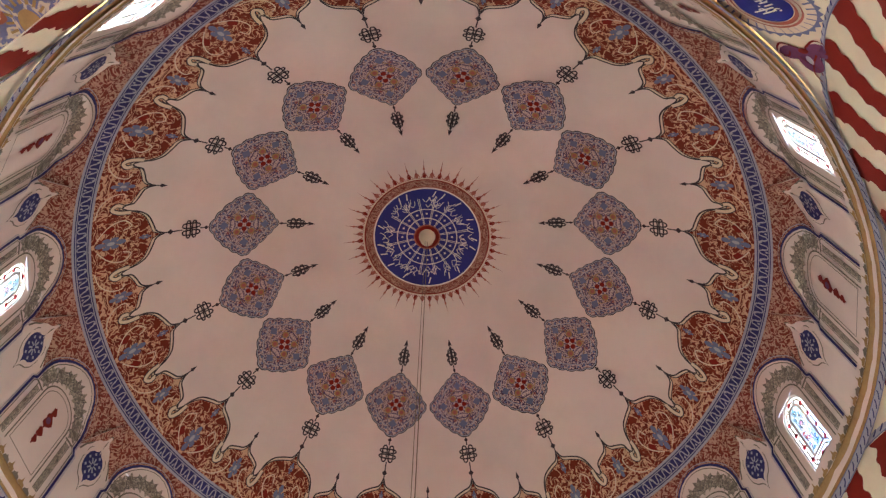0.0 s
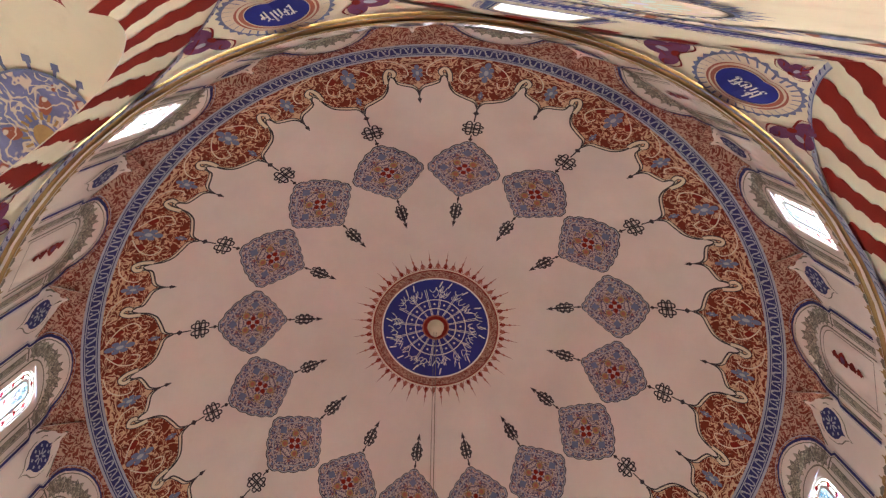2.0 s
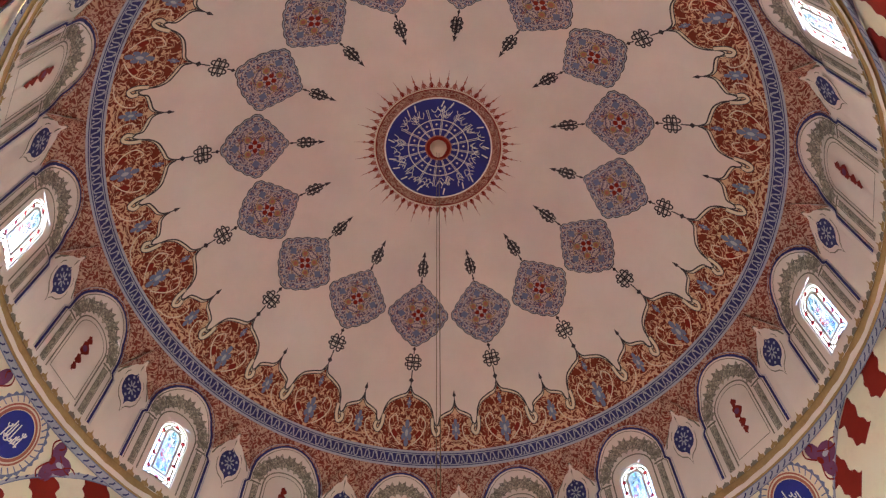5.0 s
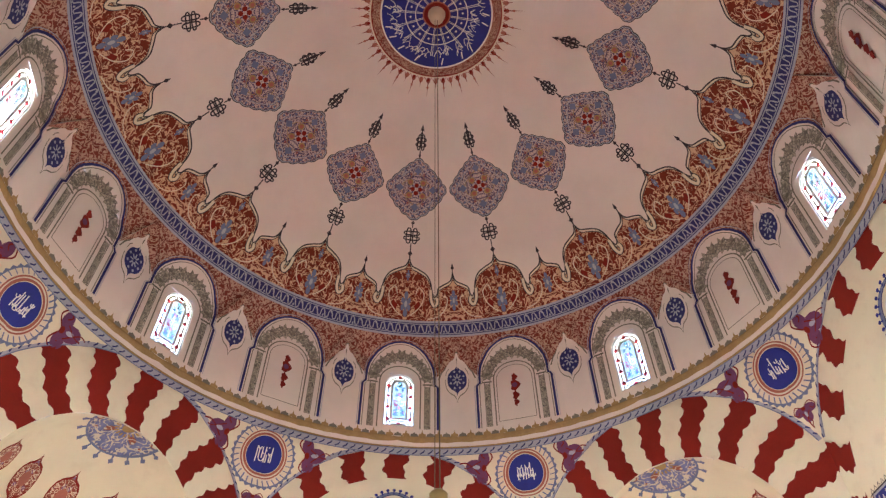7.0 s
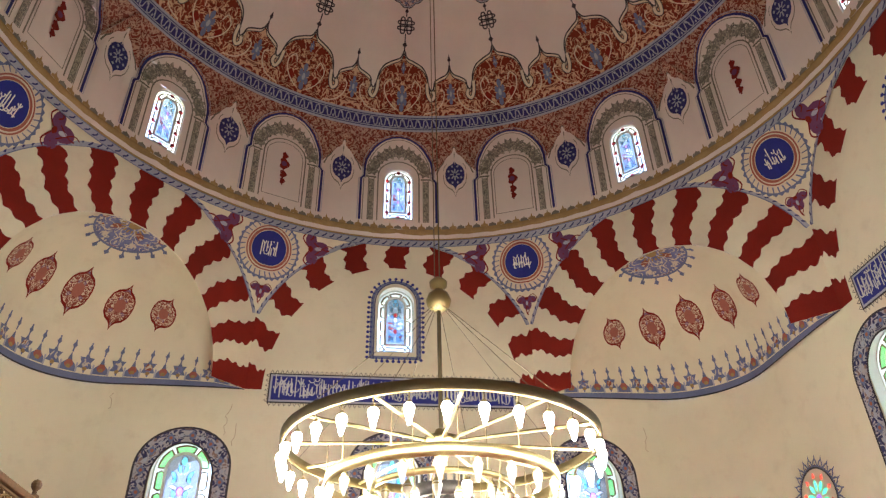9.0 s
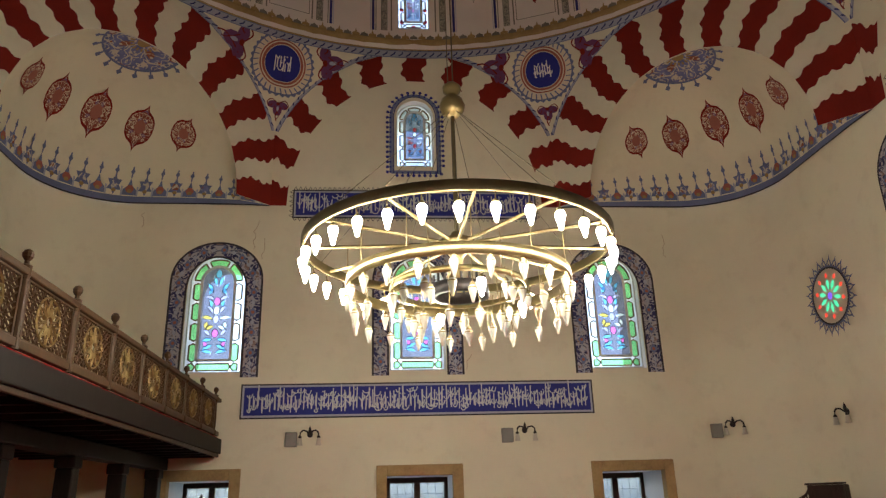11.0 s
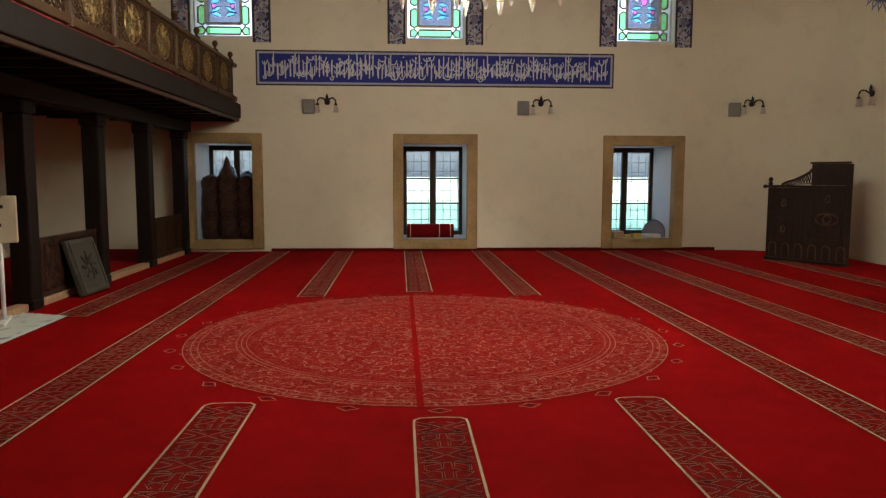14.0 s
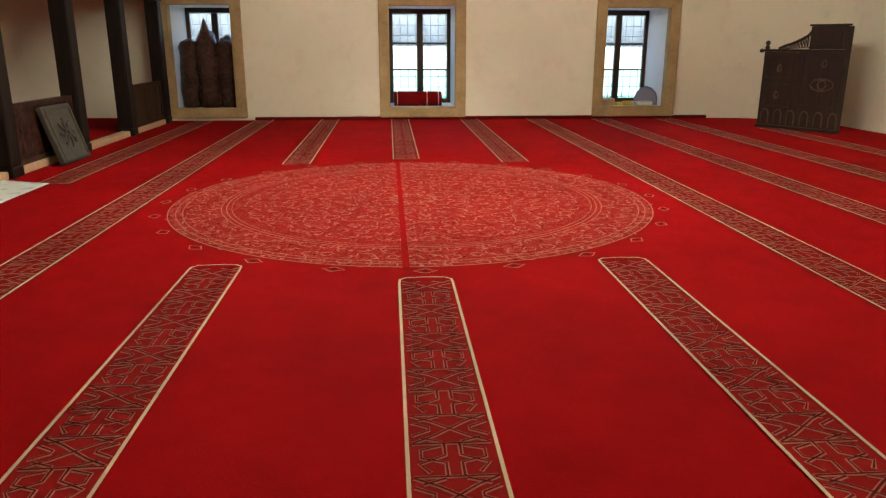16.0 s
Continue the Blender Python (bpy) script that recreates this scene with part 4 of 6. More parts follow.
def drum_bay(window):
    P = Paint(drum_place, lambda u, v: (abs(u) * 1.0, v))
    arch = [(-0.84, 10.6), (-0.84, 11.72), (-0.77, 11.80), (-0.77, 11.95)] + [(-0.77 * math.cos(t) , 11.95 + 0.92 * math.sin(t) ** 0.85) for t in np.linspace(0.12, math.pi - 0.12, 15)] + [(0.77, 11.95), (0.77, 11.80), (0.84, 11.72), (0.84, 10.6)]
    top = arch[3:-3]
    # red ground over and beside the arch
    P.strip([(max(-1.27, min(1.27, u * 1.66)), ZB) for u, v in top], top, VINE_RED_FINE, 0.010, 4)
    for s in (-1, 1):
        P.strip([(s * 1.277, ZB), (s * 1.277, 12.62)], [(s * 1.27, ZB), (s * 0.80, 12.0)], VINE_RED_FINE, 0.011, 3)
        shield = [(s * 1.277, 12.68), (s * 1.10, 12.52), (s * 1.0, 12.25), (s * 0.93, 12.15), (s * 0.86, 11.95)]
        P.strip(shield, [(s * 1.277, v) for u, v in shield], DOME_WHITE, 0.016, 1)
        P.stroke(shield, 0.03, OLIVE, 0.02)
    P.stroke(arch, 0.052, NAVY, 0.024)
    P.stroke([(u * 0.93, v - (0.05 if v > 11.9 else 0)) for u, v in arch], 0.018, OLIVE, 0.022)
    P.stroke([(u * 1.06, v + (0.05 if v > 11.9 else 0)) for u, v in arch], 0.014, PALE, 0.022)
    # leaf garland over the niche
    for i in range(9):
        t = math.pi * (0.04 + 0.92 * i / 8)
        cx, cy = -0.60 * math.cos(t), 11.93 + 0.62 * math.sin(t)
        star = []
        for j in range(14):
            r = 0.185 * (1.0 if j % 2 else 0.6)
            star.append((cx + r * math.cos(2 * math.pi * j / 14 + t), cy + r * math.sin(2 * math.pi * j / 14 + t)))
        P.blob(star, VINE_GREY, 0.018, 1)
        P.poly(circle(cx, cy, 0.05, 6), OLIVE, 0.024)
    # pilasters
    for s in (-1, 1):
        P.strip([(s * 0.56, 10.62), (s * 0.56, 11.75)], [(s * 0.66, 10.62), (s * 0.66, 11.75)], VINE_GREY, 0.014)
        P.stroke([(s * 0.55, 10.62), (s * 0.55, 11.78)], 0.016, OLIVE, 0.02)
        P.stroke([(s * 0.67, 10.62), (s * 0.67, 11.78)], 0.016, OLIVE, 0.02)
        P.stroke([(s * 0.50, 11.80), (s * 0.72, 11.80)], 0.04, OLIVE, 0.02)
    frame_line = arch_line(0.46, 10.62, 11.85, 12.30)
    P.stroke(frame_line, 0.028, OLIVE, 0.02)
    if not window:
        P.stroke(arch_line(0.40, 10.72, 11.82, 12.20), 0.014, OLIVE, 0.02)
        P.stroke([(-0.4, 10.72), (0.4, 10.72)], 0.014, OLIVE, 0.02)
        for y, r in ((11.62, 0.13), (11.34, 0.09), (11.84, 0.08), (11.16, 0.07)):
            P.blob([(r * (0.8 + 0.25 * math.cos(3 * t)) * math.cos(t), y + 1.15 * r * math.sin(t)) for t in np.linspace(0, 6.28, 14, endpoint=False)], RED, 0.02, 1)
        P.blob([(0.06 * math.cos(t), 11.62 + 0.07 * math.sin(t)) for t in np.linspace(0, 6.28, 8, endpoint=False)], PLUM, 0.026, 1)
        P.stroke([(0, 11.05), (0, 11.95)], 0.03, RED, 0.018)
    # blue oval between the bays
    c = BAY / 2
    P.blob([(c + u, v) for u, v in pointed_shape(0, 11.93, 0.45, 0.64)], OLIVE, 0.018, 2)
    P.blob([(c + u, v) for u, v in pointed_shape(0, 11.93, 0.43, 0.60)], DOME_WHITE, 0.021, 2)
    P.blob([(c + u, v) for u, v in pointed_shape(0, 11.93, 0.36, 0.44)], NAVY, 0.024, 2)
    for i in range(8):
        a = 2 * math.pi * i / 8
        P.stroke([(c + 0.03 * math.cos(a), 11.93 + 0.05 * math.sin(a)), (c + 0.11 * math.cos(a), 11.93 + 0.17 * math.sin(a))], 0.03, PALE, 0.03)
        P.poly([(c + 0.155 * math.cos(a + .39) + 0.03 * x, 11.93 + 0.25 * math.sin(a + .39) + 0.04 * y) for x, y in ((1, 0), (0, 1), (-1, 0), (0, -1))], PALE, 0.03)
    return P.done("painted_bay", drum, "painted niche with grey leaf garland, navy arch and red flower" if not window else "painted surround with grey leaf garland and navy arch")


for window in (True, False):
    first = drum_bay(window)
    first.matrix_basis = SPIN[0 if window else 1]
    for k in range(2 if window else 3, 16, 2):
        ob = new("painted_bay", first.data)
        ob.parent = drum
        ob.matrix_basis = SPIN[k]
        tagged(ob, first["label"])

# ochre cornice at the foot of the drum, with a leaf edge painted above it
prof = [(6.62, 10.22), (6.555, 10.22), (6.515, 10.26), (6.495, 10.31), (6.487, 10.37), (6.49, 10.42), (6.497, 10.45), (6.56, 10.45)]
corn = part("cornice", lathe(prof, 128), OCHRE, None, "", True)
tagged(corn, "ochre painted moulded cornice round the foot of the drum", "cornice", "", "structure")
P = Paint(drum_place, lambda u, v: (u, v))
for i in range(240):
    u = 2 * math.pi * R_DRUM * i / 240
    hgt = 0.16 if i % 2 else 0.10
    P.poly([(u - 0.085, 10.44), (u + 0.085, 10.44), (u + 0.07, 10.50), (u + 0.02, 10.52), (u, 10.45 + hgt), (u - 0.02, 10.52), (u - 0.07, 10.50)], OCHRE if i % 2 else OLIVE, 0.012 + 0.002 * (i % 2))
ob = P.done("painted_leaf_edge")
tagged(ob, "ochre and olive painted leaf edge above the cornice", "border", "", "structure")

# ---- windows ----


def pane(P_place, outline, depth, glass, parent, name="pane"):
    """One piece of window glass."""
    P = Paint(P_place)
    P.poly(outline, glass, depth)
    ob = P.done(name, parent)
    ob.visible_shadow = False
    return ob


def ring_pieces(w, z0, spring, crown, inset, width, count_side, rnd, gap=0.03):
    """Border panes that follow an arched opening: list of outlines."""
    out = []
    wo, wi = w - inset, w - inset - width
    zs = [z0 + inset + width + (spring - z0 - inset - width) * i / count_side for i in range(count_side + 1)]
    for s in (-1, 1):
        for a, b in zip(zs, zs[1:]):
            a, b, c = a + gap / 2, b - gap / 2, width * 0.28
            o = [(s * wo, a + c), (s * (wo + wi) / 2, a), (s * wi, a + c), (s * wi, b - c), (s * (wo + wi) / 2, b), (s * wo, b - c)]
            out.append((s, o))
    rise_o, rise_i = crown - inset - spring, crown - inset - width - spring
    for i in range(3):
        t0, t1 = math.pi * (i + 0.09) / 3, math.pi * (i + 0.91) / 3
        ts = [t0 + (t1 - t0) * j / 6 for j in range(7)]
        o = [(-wo * math.cos(t), spring + rise_o * math.sin(t)) for t in ts] + [(-wi * math.cos(t), spring + rise_i * math.sin(t)) for t in reversed(ts)]
        out.append((i - 1, o))
    out.append((0, [(-wi + 0.02, z0 + inset), (wi - 0.02, z0 + inset), (wi, z0 + inset + width / 2), (wi - 0.02, z0 + inset + width * 0.9), (-wi + 0.02, z0 + inset + width * 0.9), (-wi, z0 + inset + width / 2)]))
    for s in (-1, 1):
        out.append((s, [(s * wo, z0 + inset), (s * (wi + gap), z0 + inset), (s * wi * 1.02, z0 + inset + width / 2), (s * (wi + wo) / 2, z0 + inset + width), (s * wo, z0 + inset + width * 0.8)]))
    return out, wi, z0 + inset + width + gap, spring, rise_i


def leaf(cx, cy, l, w, a):
    c, s = math.cos(a), math.sin(a)
    pts = [(0, 0), (0.25, 0.7), (0.6, 0.9), (1, 0), (0.6, -0.5), (0.25, -0.5)]
    return [(cx + l * x * c - w * y * s, cy + l * x * s + w * y * c) for x, y in pts]


def glazed(place, centre, w, z0, z1, rise, side_glass, name, label, group, kinds, depth=-0.16, glass=None):
    """An arched stained-glass window: plaster tracery, border panes and a flower panel."""
    rnd = random.Random(int(abs(centre) * 10) + int(z0 * 7))
    glass = glass or GLASS
    at = (lambda u, v, h: place(u + centre, v, h + depth))
    th = base(name, label, "window", group)
    spring = z1 - rise
    pieces, wi, zi, spring, ri = ring_pieces(w, z0, spring, z1, 0.075, w * 0.26, 4 if z1 - z0 > 1.9 else 3, rnd, 0.045)
    # backing of tracery: strip between opening and the inner panel, with lead lines over it
    P = Paint(at)
    outer = resample(arch_line(w + 0.02, z0 - 0.01, spring, z1 + 0.02, 24), 60)
    inner = resample(arch_line(wi, zi, spring, spring + ri, 24), 60)
    for (s, o) in pieces:
        P.stroke(o, 0.030, BROWN_LEAD, 0.006, True)
    P.stroke(outer, 0.09, GYPSUM, 0.004)
    P.stroke([(-w, z0 + 0.02), (w, z0 + 0.02)], 0.07, GYPSUM, 0.005)
    P.stroke(inner, 0.05, GYPSUM, 0.008)
    P.stroke([(-wi, zi), (wi, zi)], 0.05, GYPSUM, 0.008)
    # flower panel pieces
    cz, hh = (zi + spring + ri) / 2, (spring + ri - zi) / 2
    flowers = []
    for s in (-1, 1):
        for x, y, l, a, g in ((0.10, 0.62, 0.34, 1.25, "blue"), (0.26, 0.46, 0.40, 1.0, "blue"), (0.50, 0.42, 0.22, 1.9, "blue"), (0.16, 0.30, 0.30, 0.35, "lilac"), (0.30, 0.12, 0.26, 1.3, "blue"),
                              (0.16, -0.02, 0.34, 0.9, "lilac"), (0.20, -0.14, 0.36, 0.15, "amber" if s < 0 else "white"), (0.52, -0.20, 0.26, -1.5, "amber" if s < 0 else "white"), (0.12, -0.30, 0.30, -0.5, "amber" if s < 0 else "white"),
                              (0.30, -0.52, 0.30, 0.8, "lilac"), (0.14, -0.60, 0.34, -0.2, "blue"), (0.10, -0.72, 0.40, -0.55, "blue"), (0.10, -0.90, 0.36, 0.2, "blue"), (0.48, -0.78, 0.22, 1.2, "pink")):
            ang = a if s > 0 else math.pi - a
            flowers.append((leaf(s * wi * x, cz + y * hh * 0.94, l * wi * 1.9, wi * 0.17 * s, ang), g))
    for y, g in ((0.24, "pink"), (-0.44, "pink"), (0.04, "white"), (0.84, "blue"), (-0.14, "lilac")):
        flowers.append((circle(0, cz + y * hh, wi * 0.20, 8, wi * 0.28), g))
    for o, g in flowers:
        P.stroke(o, max(0.012, wi * 0.045), LEAD, 0.010, True)
    tr = P.done("tracery", th, "pale plaster tracery with lead lines")
    for (s, o) in pieces:
        pane(at, o, 0.0, glass[side_glass(s, rnd)], th)
    for o, g in flowers:
        pane(at, o, 0.003, glass[kinds.get(g, g)], th)
    # grey ground glass round the flowers
    G = Paint(at)
    step = wi / 15
    nz = int((spring + ri - zi) / step) + 1
    for i in range(-15, 15):
        for j in range(nz):
            x, y = (i + 0.5) * step, zi + (j + 0.5) * step
            if y > spring and (x / wi) ** 2 + ((y - spring) / ri) ** 2 > 1:
                continue
            if any(inside(x, y, o) for o, g in flowers):
                continue
            G.poly([(x - step / 2, y - step / 2), (x + step / 2, y - step / 2), (x + step / 2, y + step / 2), (x - step / 2, y + step / 2)], glass["grey"], 0.0)
    G.done("ground_pane", th, "smoky grey ground glass").visible_shadow = False
    return th


def inside(x, y, o):
    hit = False
    for (x0, y0), (x1, y1) in zip(o, o[1:] + o[:1]):
        if (y0 > y) != (y1 > y) and x < (x1 - x0) * (y - y0) / (y1 - y0) + x0:
            hit = not hit
    return hit


def tile_surround(place, centre, wi, wo, z0, z1, rise, name, label, group):
    """Blue painted border round an arched window, with dark edges."""
    P = Paint(lambda u, v, h: place(u + centre, v, h), lambda u, v: (abs(u), v))
    n = 90
    ins = resample(arch_line(wi, z0, z1 - rise - (wo - wi), z1 - (wo - wi), 20), n)
    outs = resample(arch_line(wo, z0, z1 - rise - (wo - wi) * 0.3, z1, 20), n)
    P.strip(ins, outs, VINE_TILE, 0.006, 2)
    for line in (ins, outs):
        P.stroke(line, 0.035, DARK, 0.010)
    mid = [((a[0] + b[0]) / 2, (a[1] + b[1]) / 2) for a, b in zip(ins, outs)]
    for i in range(4, n - 3, 6):
        s = (wo - wi) * 0.26
        x, y = mid[i]
        P.poly([(x - s, y), (x, y + s * 1.3), (x + s, y), (x, y - s * 1.3)], GREYBLUE, 0.010)
        P.poly(circle(x, y, s * 0.45, 6), ROSE, 0.014)
        x, y = mid[i + 3 if i + 3 < n else i]
        P.poly(circle(x, y, s * 0.55, 7), PALE, 0.010)
    P.stroke(mid, 0.016, PALE, 0.008)
    return tagged(P.done(name), label, "border", group, "structure")


def green_white(s, rnd):
    return "green" if s <= 0 or rnd.random() < 0.35 else "white"


north = wall_place(0)
for c in (-3.60, -0.01, 3.64):
    glazed(north, c, 0.5, 3.62, 5.80, 0.5, (lambda s, r, c=c: "green" if (s < 0 and c < 3) or (s > 0 and c > 3) or s == 0 else r.choice(["white", "green", "white"])),
           "stained_window", "arched stained-glass window with green border panes", "upper windows", {})
    tile_surround(north, c, 0.53, 0.80, 3.54, 6.0, 0.62, "tiled_surround", "navy and rose painted vine border round an arched window", "window borders")
for k in (1, 3):
    pl = wall_place(k)
    for c in (-2.16, 2.16):
        glazed(pl, c, 0.5, 4.05, 6.15, 0.5, green_white, "stained_window", "arched stained-glass window with green and white panes", "upper windows", {})
        tile_surround(pl, c, 0.53, 0.80, 3.95, 6.35, 0.62, "tiled_surround", "navy and rose painted vine border round an arched window", "window borders")
for k in range(4):
    pl = wall_place(k)
    glazed(pl, 0.0, 0.37, 7.60, 9.06, 0.37, lambda s, r: "white", "gable_window", "arched stained-glass window with white border panes", "gable windows", {"grey": "teal", "pink": "red"}, -0.16, HIGH_GLASS)
    P = Paint(pl)
    line = resample(arch_line(0.47, 7.47, 8.7, 9.17, 20), 40)
    P.stroke(line + [(0.47, 7.47), (-0.47, 7.47)], 0.07, GREYBLUE, 0.008)
    P.stroke([(u * 0.90, v - 0.03) for u, v in line], 0.02, NAVY, 0.012)
    edge = resample(line + [(-0.47, 7.47)], 46)
    for (x, y), (x2, y2) in zip(edge, edge[1:]):
        d = Vector((x2 - x, y2 - y, 0))
        s = Vector((-d.y, d.x, 0)).normalized()
        for q in (1, ):
            c = (x + s.x * 0.075, y + s.y * 0.075)
            P.poly(circle(c[0], c[1], 0.035, 6), BLUE, 0.010)
            P.poly([(x - d.x * 0.2, y - d.y * 0.2), (x + d.x * 0.2, y + d.y * 0.2), (c[0], c[1])], BLUE, 0.010)
    ob = P.done("painted_window_edge")
    tagged(ob, "blue painted border of small buds round a gable window", "border", "gable window borders", "structure")

# small windows of the drum
first = None
for k in range(8):
    if first is None:
        first = glazed(drum_place, 0.0, WIN_W, WIN_Z0, WIN_Z1, WIN_W, lambda s, r: "white", "drum_window", "small arched stained-glass window with white and red panes", "drum windows", {"amber": "red"}, -0.03, HIGH_GLASS)
        P = Paint(lambda u, v, h: drum_place(u, v, h - 0.03))
        for x, y in [(s * 0.245, z) for s in (-1, 1) for z in (10.88, 11.18, 11.48, 11.75)] + [(0, 12.0), (0, 10.76)]:
            P.poly(circle(x, y, 0.05, 6), HIGH_GLASS["red"], 0.012)
        P.done("red_pane", first).visible_shadow = False
    else:
        copy_thing(first, Matrix.Rotation(-k * math.pi / 4, 4, "Z"))

for k in range(8):
    a = k * math.pi / 4
    sl = new("window_daylight", bpy.data.lights.new("window_daylight", "AREA"))
    sl.data.shape, sl.data.size, sl.data.size_y, sl.data.energy, sl.data.color = "RECTANGLE", 0.6, 1.3, DAY_DRUM, (0.86, 0.93, 1.0)
    sl.matrix_world = look((6.88 * math.cos(a), 6.88 * math.sin(a), 11.36), (0, 0, 11.2))

# round window of the east wall and of the entrance wall
PETAL_BACK = worn("pale_plaster_disc", (0.70, 0.62, 0.50), 0.8, 0.1)


def rose_window(place, cu, cv, r, name, petals):
    th = base(name, "round window with red, green and violet petals in a grey spiked border", "window", "round windows")
    P = Paint(place)
    P.blob(circle(cu, cv, r, 40), PETAL_BACK, 0.012, 3)
    P.stroke(circle(cu, cv, r, 40), 0.03, DARK, 0.02, True)
    for i in range(24):
        a = 2 * math.pi * i / 24

        def at(q, d):
            return cu + q * math.cos(a + d), cv + q * math.sin(a + d)
        P.stroke([at(r * 1.02, -0.13), at(r * 1.22, -0.06), at(r * 1.30, 0), at(r * 1.22, 0.06), at(r * 1.02, 0.13)], 0.028, GREYBLUE, 0.016)
        P.poly([at(r * 1.26, -0.04), at(r * 1.46, 0), at(r * 1.26, 0.04)], GREYBLUE, 0.014)
        P.poly([at(r * 1.06, -0.05), at(r * 1.14, 0), at(r * 1.06, 0.05)], PLUM, 0.018)
    P.stroke(circle(cu, cv, r * 1.05, 40), 0.03, GREYBLUE, 0.018, True)
    P.done("plaster_disc", th, "pale plaster disc with a grey spiked border")
    for i in range(10):
        a = 2 * math.pi * (i + 0.5) / 10
        c, s = math.cos(a), math.sin(a)
        o = [(cu + r * (x * c - y * s), cv + r * (x * s + y * c)) for x, y in ((0.20, 0), (0.40, 0.085), (0.56, 0.05), (0.60, 0), (0.56, -0.05), (0.40, -0.085))]
        pane(place, o, 0.02, petals["teal"], th)
        o = [(cu + r * (x * c - y * s), cv + r * (x * s + y * c)) for x, y in ((0.64, 0), (0.72, 0.09), (0.86, 0.0), (0.72, -0.09))]
        pane(place, o, 0.02, petals["red"], th)
    pane(place, circle(cu, cv, r * 0.13, 10), 0.02, petals["violet"], th)
    return th


def glowing_glass(name, colour, strength):
    """Coloured glass that glows by itself, in place of daylight behind it."""
    m, n, l, b = material(name, 0.3)
    b.inputs["Base Color"].default_value = (*colour, 1)
    b.inputs["Emission Color"].default_value = (*colour, 1)
    b.inputs["Emission Strength"].default_value = strength
    return m


PETAL_HUES = dict(teal=(0.08, 0.62, 0.36), red=(0.60, 0.05, 0.03), violet=(0.16, 0.08, 0.75))
# Walls are solid here: petal daylight is added glow, weak on the entrance wall.
PETAL = {k: glowing_glass(k + "_petal_glass", c, 0.13) for k, c in PETAL_HUES.items()}
DIM_PETAL = {k: glowing_glass("dim_" + k + "_petal_glass", tuple(0.5 + 0.3 * v for v in c), 0.004) for k, c in PETAL_HUES.items()}
rose_window(wall_place(3), ROSE_AT[0], ROSE_AT[1], 0.46, "rose_window", PETAL)
rose_window(wall_place(2), -0.15, 5.35, 0.46, "rose_window", DIM_PETAL)

# lower windows: stone frames, casements with glazing bars, iron grille
for i, (a, b, c, d, _) in enumerate(LOWER):
    fr = 0.17
    lo, hi = (a - fr, b + fr), (c - 0.16, d + fr)
    ja, jb, jc, jd = a + 0.005, b - 0.005, c + 0.005, d - 0.005
    frame_th = base("window_frame", "honey-coloured stone frame round a deep window", "window frame", "stone window frames")
    for n, s in (("jamb", ((lo[0], HALF - 0.05, hi[0]), (ja, HALF + 0.14, hi[1]))), ("jamb", ((jb, HALF - 0.05, hi[0]), (lo[1], HALF + 0.14, hi[1]))),
                 ("sill", ((ja, HALF - 0.055, hi[0]), (jb, HALF + 0.14, jc))), ("lintel", ((ja, HALF - 0.047, jd), (jb, HALF + 0.14, hi[1])))):
        part(n, box(bmesh.new(), s[0], s[1], None, 0.012), STONE, frame_th)
    th = base("casement_window", "dark-framed casement window with frosted panes behind an iron grille", "window", "lower windows", Matrix.Translation(((a + b) / 2, HALF + THICK - 0.16, c)))
    w, hgt = (b - a) / 2, d - c
    part("sash_frame", boxes(((-w, -0.03, 0), (-w + 0.07, 0.05, hgt)), ((w - 0.07, -0.03, 0), (w, 0.05, hgt)), ((-w + 0.07, -0.03, hgt - 0.09), (w - 0.07, 0.05, hgt)), ((-w + 0.07, -0.03, 0), (w - 0.07, 0.05, 0.08)), bevel=0.008), WALNUT, th)
    part("mullion", boxes(((-0.055, -0.04, 0.08), (0.055, 0.05, hgt - 0.09)), bevel=0.01), WALNUT, th)
    bars = [hgt * 0.36, hgt * 0.64]
    for s in (-1, 1):
        for z in bars:
            x0, x1 = sorted((s * 0.05, s * (w - 0.07)))
            part("glazing_bar", boxes(((x0, -0.02, z - 0.014), (x1, 0.03, z + 0.014))), EBONY, th)
        zz = [0.08] + bars + [hgt - 0.09]
        for j, (z0, z1) in enumerate(zip(zz, zz[1:])):
            x0, x1 = sorted((s * 0.05, s * (w - 0.07)))
            bm = bmesh.new()
            bm.faces.new([bm.verts.new(p) for p in ((x0, 0.01, z0), (x1, 0.01, z0), (x1, 0.01, z1), (x0, 0.01, z1))])
            ob = part("pane", bm, FROST_GREEN if j == 0 else FROST, th)
            ob.visible_shadow = False
    th = base("iron_grille", "dark iron grille outside a window", "grille", "window grilles", Matrix.Translation(((a + b) / 2, HALF + THICK + 0.04, c)))
    for j in range(8):
        x = -w + 2 * w * (j + 0.5) / 8
        part("bar", tube([(x, 0, 0), (x, 0, hgt)], 0.006, 5), IRON, th)
    for j in range(9):
        z = hgt * (j + 0.5) / 9
        part("bar", tube([(-w, 0, z), (w, 0, z)], 0.006, 5), IRON, th)

# ---- script bands ----


SCRIPT = worn("pale_script_paint", (0.58, 0.58, 0.62), 0.7, 0.15)


